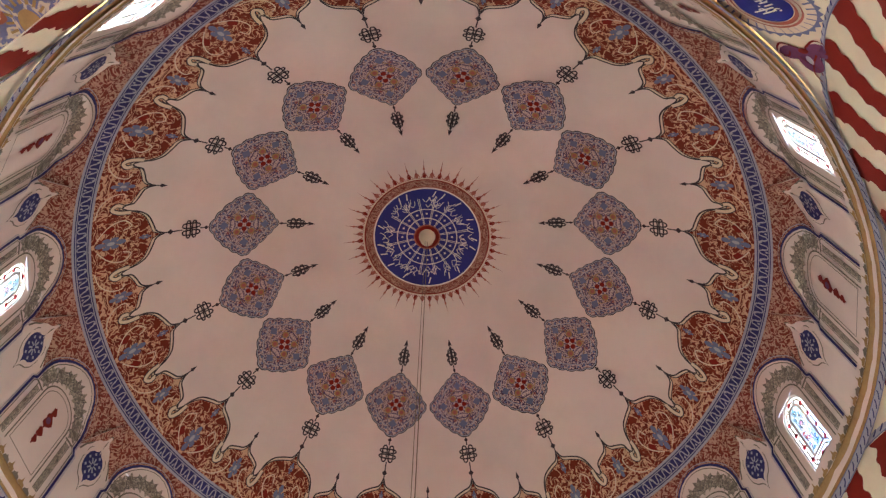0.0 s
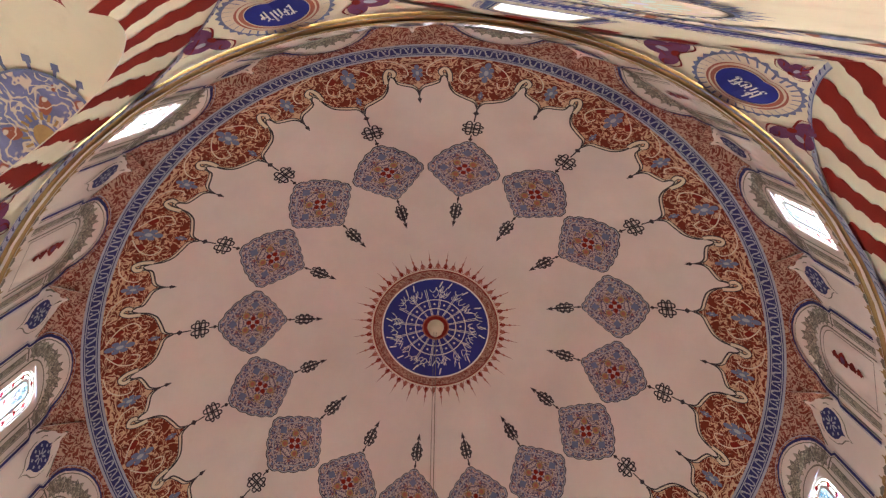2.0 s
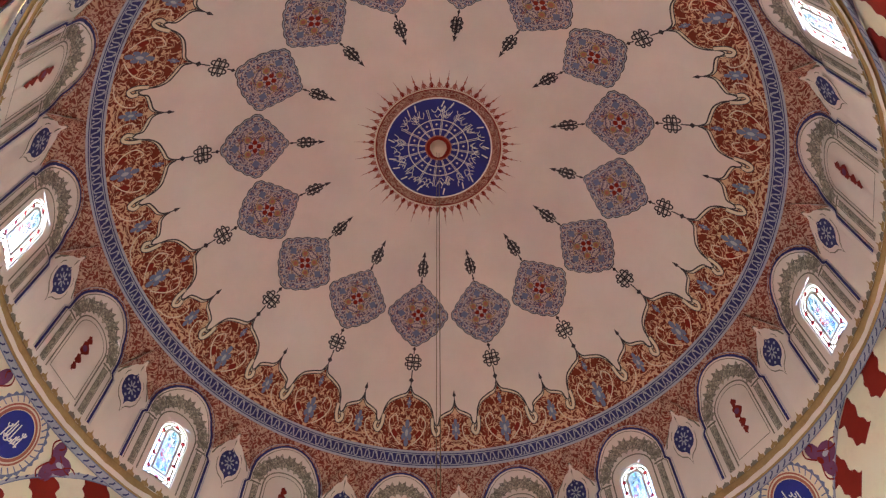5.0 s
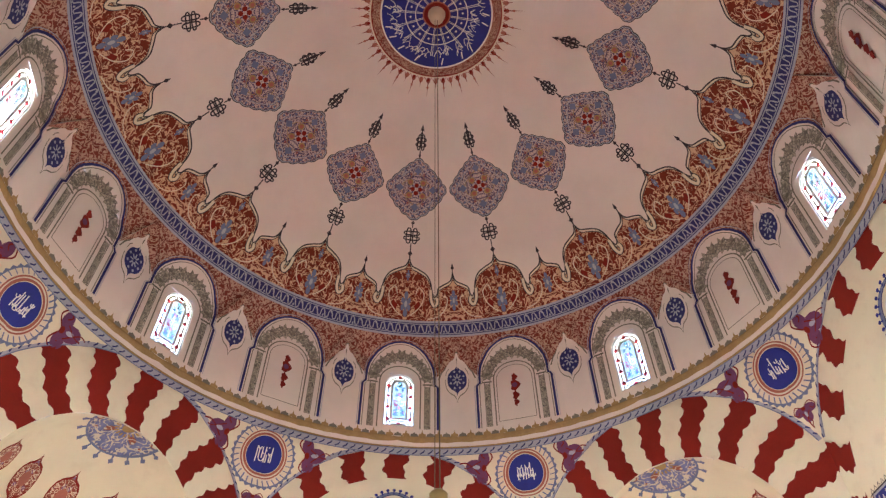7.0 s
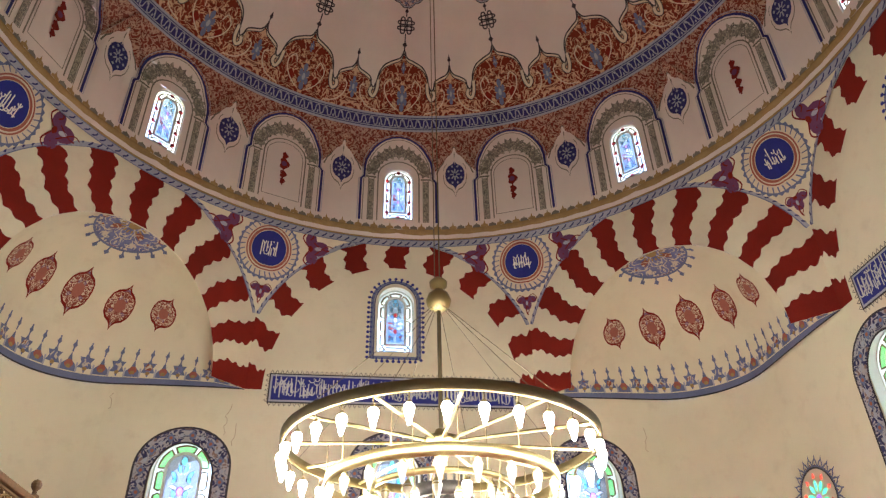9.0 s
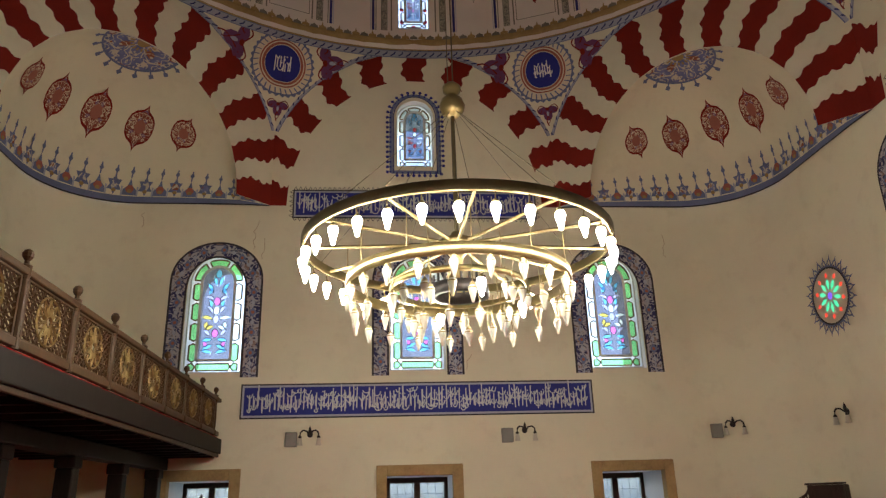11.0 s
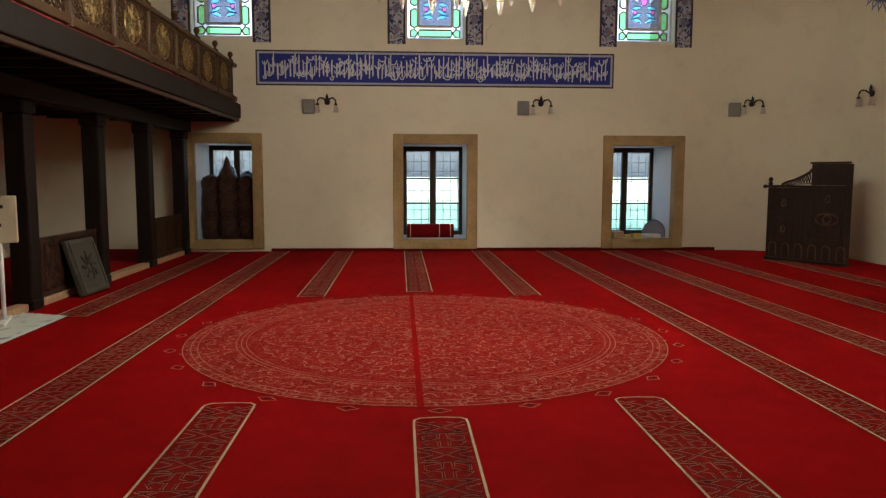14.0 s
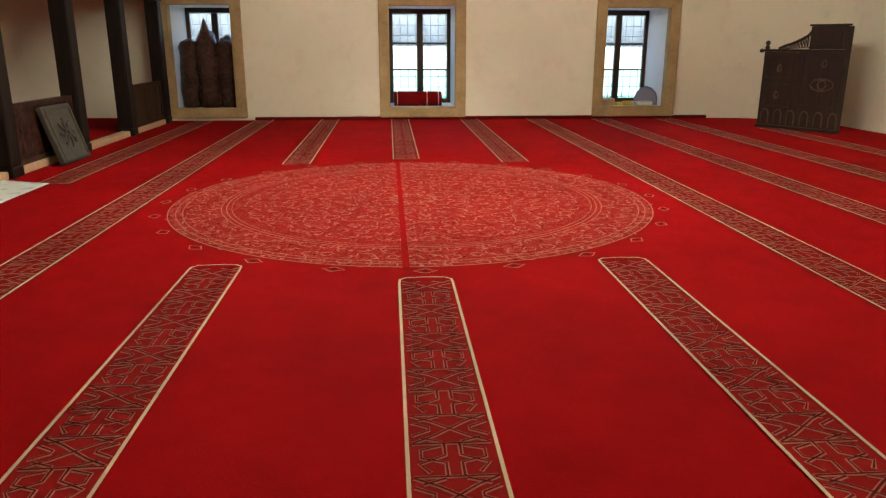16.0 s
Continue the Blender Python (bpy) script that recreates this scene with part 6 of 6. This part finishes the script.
dado(PY[1] + 0.11, PY[0] - 0.11, WALNUT, "dark polished wooden dado panel between two posts")
FILM, fn, fl, fb = material("wrapped_brown_film", 0.18)
fc = fn.new("ShaderNodeTexCoord").outputs["Object"]
ff = noise_tex(fn, fl, fc, 5, 5, 0.6, 2.0)
fl.new(ramp(fn, fl, ff, [(0.3, (0.022, 0.011, 0.009)), (0.7, (0.085, 0.036, 0.025))]), fb.inputs["Base Color"])
bump(fn, fl, fb, noise_tex(fn, fl, fc, 14, 4, 0.6, 3.0), 0.8, 0.03)
dado(PY[3] + 0.11, PY[2] - 0.11, FILM, "red-brown wooden panel wrapped in clear film")

# carved plaque leaning on a post
SLATE = worn("grey_carved_stone", (0.075, 0.068, 0.055), 0.45, 0.35, 25, 5, 0.5)
m = Matrix.Translation((-4.00, 2.14, 0.010)) @ Matrix.Rotation(radians(-3), 4, "Z") @ Matrix.Rotation(radians(-17), 4, "Y")
th = base("carved_plaque", "grey carved square plaque leaning against the panel", "plaque", "", m)
part("slab", boxes(((-0.03, -0.31, 0.0), (0.03, 0.31, 0.62)), bevel=0.012), SLATE, th)
part("border", boxes(((0.031, -0.27, 0.02), (0.042, 0.27, 0.05)), ((0.031, -0.27, 0.57), (0.042, 0.27, 0.60)), ((0.031, -0.27, 0.052), (0.042, -0.24, 0.568)), ((0.031, 0.24, 0.052), (0.042, 0.27, 0.568)), bevel=0.004), SLATE, th)
bm = bmesh.new()
for i in range(8):
    a = 2 * math.pi * i / 8
    tube([(0.034, 0.03 * math.cos(a), 0.31 + 0.03 * math.sin(a)), (0.04, 0.10 * math.cos(a + 0.2), 0.31 + 0.10 * math.sin(a + 0.2)), (0.034, 0.16 * math.cos(a), 0.31 + 0.16 * math.sin(a))], 0.016, 5, bm)
part("rosette", bm, SLATE, th, "carved flower")

# cream notice board on a stand, and a pale rug
BOARD = worn("cream_board", (0.62, 0.55, 0.40), 0.6, 0.15)
th = base("notice_board", "cream notice board on a white stand", "notice board", "", Matrix.Translation((-4.14, 0.42, 0.018)) @ Matrix.Rotation(radians(20), 4, "Z"))
part("board", boxes(((-0.55, -0.02, 0.70), (0.20, 0.02, 1.11)), bevel=0.01), BOARD, th)
part("lettering", boxes(((-0.45, -0.0265, 1.00), (0.10, -0.0225, 1.03)), ((-0.45, -0.0265, 0.92), (0.02, -0.0225, 0.95)), ((-0.45, -0.0265, 0.84), (0.08, -0.0225, 0.87))), IRON, th, "dark unreadable lines")
for x in (-0.42, 0.06):
    part("leg", tube([(x, 0, 0.0), (x, 0, 0.70)], 0.018, 8), WHITE, th)
    part("foot", boxes(((x - 0.03, -0.22, 0.0), (x + 0.03, 0.22, 0.025)), bevel=0.006), WHITE, th)
RUG = vine_material("grey_white_rug", (0.35, 0.40, 0.38), (0.70, 0.72, 0.66), 3.0, 0.08, (0.16, 0.20, 0.20))
P = Paint(lambda u, v, h: Matrix.Translation((-3.88, 0.12, 0)) @ Vector((u, v, h)))
a, b = [(-0.36, -1.6), (0.2, -1.6)], [(-0.36, 0.84), (0.2, 0.62)]
P.strip(a, b, RUG, 0.014, 8)
P.stroke([(-0.34, -1.58), (0.18, -1.58), (0.18, 0.61), (-0.34, 0.82)], 0.04, WHITE, 0.017, True)
tagged(P.done("rug"), "pale grey and white patterned rug on the red carpet", "rug")

# ---- carved pulpit seat in the corner ----
A, B = Vector((5.20, 5.16, 0)), Vector((5.82, 4.10, 0))
ux = (B - A).normalized()
W = (B - A).length
m = Matrix(((ux.x, -ux.y, 0, A.x), (ux.y, ux.x, 0, A.y), (0, 0, 1, 0), (0, 0, 0, 1)))
PUL = base("preaching_chair", "dark carved wooden preaching chair with a high back", "chair", "", m)
CARVED = wood_material("carved_dark_wood", (0.012, 0.006, 0.005), (0.040, 0.020, 0.013), 0.5)
part("side_panel", boxes(((0.0, 0.0, 0.05), (0.56, 0.05, 1.14)), bevel=0.01), CARVED, PUL)
part("back_panel", boxes(((0.56, -0.012, 0.05), (W, 0.05, 1.18)), bevel=0.01), CARVED, PUL)
part("high_back", boxes(((0.70, -0.012, 1.182), (W, 0.05, 1.50)), bevel=0.01), CARVED, PUL)
part("cap", boxes(((0.68, -0.03, 1.502), (W + 0.02, 0.07, 1.53)), bevel=0.008), CARVED, PUL)
part("end_panel", boxes(((W - 0.05, 0.052, 0.05), (W, 0.17, 1.50)), bevel=0.008), CARVED, PUL)
part("far_panel", boxes(((0.0, 0.052, 0.05), (0.05, 0.17, 1.14)), bevel=0.008), CARVED, PUL)
part("seat", boxes(((0.052, 0.052, 0.70), (W - 0.052, 0.17, 0.75))), CARVED, PUL)
part("plinth", boxes(((-0.01, -0.025, 0.0), (W + 0.01, 0.17, 0.05)), bevel=0.008), CARVED, PUL)
part("arm_rail", boxes(((-0.05, -0.02, 1.142), (0.56, 0.07, 1.18)), bevel=0.01), CARVED, PUL)
part("finial", lathe([(0.001, 0), (0.03, 0.0), (0.035, 0.03), (0.018, 0.05), (0.035, 0.08), (0.03, 0.11), (0.001, 0.13)], 12, None, Matrix.Translation((0.03, 0.02, 1.18))), CARVED, PUL, "", True)
part("finial", lathe([(0.001, 0), (0.03, 0.0), (0.03, 0.04), (0.001, 0.06)], 10, None, Matrix.Translation((-0.06, 0.02, 1.13))), CARVED, PUL, "", True)
bm = bmesh.new()
crest = smooth_line([(0.22, 1.19), (0.34, 1.24), (0.46, 1.27), (0.60, 1.34), (0.66, 1.38), (0.70, 1.43)], 4)
tube([(x, 0.02, z) for x, z in crest], 0.020, 6, bm)
for i in range(10):
    x = 0.30 + i * 0.042
    z = 1.2 + 0.22 * (x - 0.28) / 0.42
    tube([(x + 0.035 * math.cos(t), 0.02, (1.19 + z) / 2 + (z - 1.17) * 0.42 * math.sin(t)) for t in np.linspace(0, 2 * math.pi, 9)[:-1]], 0.009, 4, bm, True)
part("crest", bm, CARVED, PUL, "pierced curved crest")
HIGH = wood_material("worn_carving", (0.05, 0.025, 0.015), (0.12, 0.06, 0.035), 0.4)
for x0, x1, z0, z1 in ((0.06, 0.50, 0.75, 1.06), (0.06, 0.50, 0.32, 0.68), (0.64, W - 0.06, 0.36, 1.14), (0.76, W - 0.06, 1.24, 1.46)):
    y = -0.002 if x0 < 0.5 else -0.014
    part("moulding", boxes(((x0, y - 0.012, z0), (x1, y, z0 + 0.022)), ((x0, y - 0.012, z1 - 0.022), (x1, y, z1)), ((x0, y - 0.012, z0 + 0.023), (x0 + 0.022, y, z1 - 0.023)), ((x1 - 0.022, y - 0.012, z0 + 0.023), (x1, y, z1 - 0.023)), bevel=0.004), CARVED, PUL)
for cx, cz, rx, rz, y in ((0.97, 0.68, 0.17, 0.085, -0.018), (0.97, 0.68, 0.06, 0.06, -0.018), (0.97, 0.98, 0.03, 0.05, -0.018), (0.28, 0.90, 0.028, 0.05, -0.006), (0.28, 0.50, 0.03, 0.05, -0.006)):
    part("boss", tube([(cx + rx * math.cos(t), y, cz + rz * math.sin(t)) for t in np.linspace(0, 2 * math.pi, 17)[:-1]], 0.013, 5, None, True), HIGH, PUL, "worn carved ring")
for i in range(6):
    cx = 0.12 + 0.215 * i
    y = -0.004 if cx < 0.55 else -0.016
    part("arch", tube([(cx - 0.06, y, 0.07), (cx - 0.06, y, 0.22), (cx - 0.04, y, 0.27), (cx, y, 0.29), (cx + 0.04, y, 0.27), (cx + 0.06, y, 0.22), (cx + 0.06, y, 0.07)], 0.010, 5), HIGH, PUL)

# ---- wall lamps and loudspeakers ----
SHADE_GLASS = worn("milky_lamp_glass", (0.55, 0.50, 0.42), 0.3, 0.1)
SPEAKER = worn("grey_cloth", (0.26, 0.25, 0.23), 0.8, 0.2, 120, 3, 0.3)


def sconce(m):
    th = base("wall_lamp", "dark bronze two-armed wall lamp with glass shades", "wall lamp", "wall lamps", m)
    part("back_plate", lathe([(0.001, 0.03), (0.03, 0.028), (0.045, 0.012), (0.05, 0.0)], 16, None, Matrix.Rotation(radians(90), 4, "X")), IRON, th, "", True)
    part("leaf", lathe([(0.001, 0.0), (0.02, 0.02), (0.028, 0.06), (0.018, 0.10), (0.001, 0.14)], 8, None, Matrix.Translation((0, -0.035, 0.0))), IRON, th, "", True)
    for s in (-1, 1):
        part("arm", tube([(0, -0.03, -0.01), (s * 0.05, -0.08, 0.05), (s * 0.11, -0.11, 0.06), (s * 0.15, -0.12, 0.02), (s * 0.155, -0.12, -0.04)], 0.014, 6), IRON, th)
        sh = part("shade", lathe([(0.012, -0.05), (0.026, -0.065), (0.034, -0.10), (0.040, -0.15), (0.052, -0.185)], 12, None, Matrix.Translation((s * 0.155, -0.12, 0))), SHADE_GLASS, th, "milky glass bell shade", True)
        part("cup", lathe([(0.001, -0.03), (0.024, -0.035), (0.030, -0.06), (0.026, -0.07)], 10, None, Matrix.Translation((s * 0.155, -0.12, 0))), IRON, sh)
    return th


first = sconce(Matrix.Translation((-1.86, HALF, 2.56)))
copy_thing(first, Matrix.Translation((1.82, HALF, 2.56)))
copy_thing(first, Matrix.Translation((5.55, 6.53, 2.58)) @ Matrix.Rotation(radians(-12), 4, "Z"))
copy_thing(first, Matrix.Translation((HALF, 4.82, 2.58)) @ Matrix.Rotation(radians(-90), 4, "Z"))
for x, y, r in ((-2.17, HALF, 0), (1.51, HALF, 0), (5.26, 6.59, -6)):
    th = base("loudspeaker", "small grey square loudspeaker on the wall", "loudspeaker", "loudspeakers", Matrix.Translation((x, y, 2.48)) @ Matrix.Rotation(radians(r), 4, "Z"))
    part("cabinet", boxes(((-0.10, -0.07, -0.12), (0.10, 0.004, 0.12)), bevel=0.01), SPEAKER, th)
    part("grille", boxes(((-0.085, -0.078, -0.105), (0.085, -0.0725, 0.105)), bevel=0.003), SPEAKER, th)

# ---- things in the window recesses ----


ROLL_RED = carpet_material("dark_red_carpet_back", (0.17, 0.004, 0.006))


def roll(radius, length):
    """A rolled carpet, lying along x, with the spiral at its ends."""
    bm = bmesh.new()
    lathe([(0.001, -length / 2), (radius * 0.35, -length / 2 + 0.004), (radius * 0.37, -length / 2 + 0.02), (radius * 0.62, -length / 2), (radius * 0.66, -length / 2 + 0.02), (radius * 0.97, -length / 2), (radius, -length / 2 + 0.015),
           (radius, length / 2 - 0.015), (radius * 0.97, length / 2), (0.001, length / 2)], 24, bm, Matrix.Rotation(radians(90), 4, "Y"))
    return bm


th = base("rolled_carpet", "rolled red carpet with pale bands lying in the window recess", "rolled carpet", "", Matrix.Translation((-0.08, 7.02, 0.20 + 0.125)))
part("roll", roll(0.125, 0.84), ROLL_RED, th, "", True)
for x in (-0.36, 0.16, 0.36):
    part("band", lathe([(0.1262, x - 0.006), (0.1285, x - 0.006), (0.1285, x + 0.006), (0.1262, x + 0.006)], 24, None, Matrix.Rotation(radians(90), 4, "Y")), CARPET_LINE, th, "pale woven band")


def bundle(x, y, r, h, lean, seed, hood=False):
    rnd = random.Random(seed)
    bm = bmesh.new()
    prof = [(0.001, 0.0), (r * 0.9, 0.0)] + [(r * (1 + 0.10 * rnd.uniform(-1, 1)), h * k / 9) for k in range(1, 9)] + [(r * 0.8, h * 0.96), (r * 0.35, h), (0.001, h * 1.02)]
    lathe(prof, 16, bm)
    for v in bm.verts:
        n = noise.noise(v.co * 7 + Vector((seed, 0, 0)))
        v.co.x += 0.03 * n + lean * v.co.z
        v.co.y += 0.03 * noise.noise(v.co * 6 + Vector((0, seed, 0)))
    th = base("wrapped_bundle", "tall brown carpet roll wrapped in shiny film", "carpet roll", "wrapped rolls", Matrix.Translation((x, y, 0.20)))
    part("wrapping", bm, FILM, th, "", True)
    if hood:
        part("hood", lathe([(0.001, 0.30), (0.03, 0.24), (0.07, 0.12), (0.13, 0.0), (0.12, -0.05)], 9, None, Matrix.Translation((lean * h, 0, h - 0.02))), FILM, th, "pointed fold of dark film", False)
    return th


bundle(-3.93, 6.92, 0.185, 1.12, 0.02, 1)
bundle(-3.61, 6.85, 0.19, 1.18, -0.02, 2, True)
bundle(-3.32, 6.92, 0.175, 1.12, 0.0, 3)
bundle(-3.70, 7.18, 0.13, 1.28, 0.02, 4)
bundle(-3.40, 7.20, 0.13, 1.18, 0.03, 5)
bm = bmesh.new()
out = [(-0.20, 0.0), (-0.20, 0.12), (-0.16, 0.22), (-0.09, 0.29), (0.0, 0.32), (0.09, 0.29), (0.16, 0.22), (0.20, 0.12), (0.20, 0.0)]
f = [bm.verts.new((x, 0, z)) for x, z in out]
bk = [bm.verts.new((x, 0.05, z)) for x, z in out]
bm.faces.new(f), bm.faces.new(bk)
for i in range(len(out)):
    j = (i + 1) % len(out)
    bm.faces.new((f[i], f[j], bk[j], bk[i]))
th = base("arched_backrest", "dark grey arched cushion rest in the window recess", "backrest", "", Matrix.Translation((4.02, 6.98, 0.20)) @ Matrix.Rotation(radians(-10), 4, "Z"))
part("panel", bm, VINE_TILE, th)
part("rim", tube([(x, -0.004, z) for x, z in out], 0.014, 6), GREYBLUE, th)
CLOTH = worn("white_cloth", (0.62, 0.62, 0.56), 0.9, 0.2, 30, 6, 0.5)
YEL = worn("yellow_cloth", (0.55, 0.42, 0.08), 0.9, 0.3, 30, 6, 0.4)
for name, label, x, y, s, mt in (("folded_cloth", "folded white cloth on the sill", 3.92, 6.86, (0.16, 0.10, 0.07), CLOTH), ("yellow_packet", "small yellow packet on the sill", 3.66, 6.88, (0.09, 0.06, 0.08), YEL),
                                 ("brown_box", "small brown box on the sill", 3.30, 6.86, (0.10, 0.08, 0.12), PINE), ("yellow_packet", "small yellow packet on the sill", 3.50, 6.90, (0.06, 0.05, 0.06), YEL)):
    bm = bmesh.new()
    box(bm, (-s[0], -s[1], 0), (s[0], s[1], s[2]), None, 0.018)
    for v in bm.verts:
        v.co.z += 0.012 * noise.noise(v.co * 14) if v.co.z > 0.02 else 0
    ob = part(name, bm, mt)
    ob.matrix_basis = Matrix.Translation((x, y, 0.202)) @ Matrix.Rotation(0.2, 4, "Z")
    tagged(ob, label, name.split("_")[1])
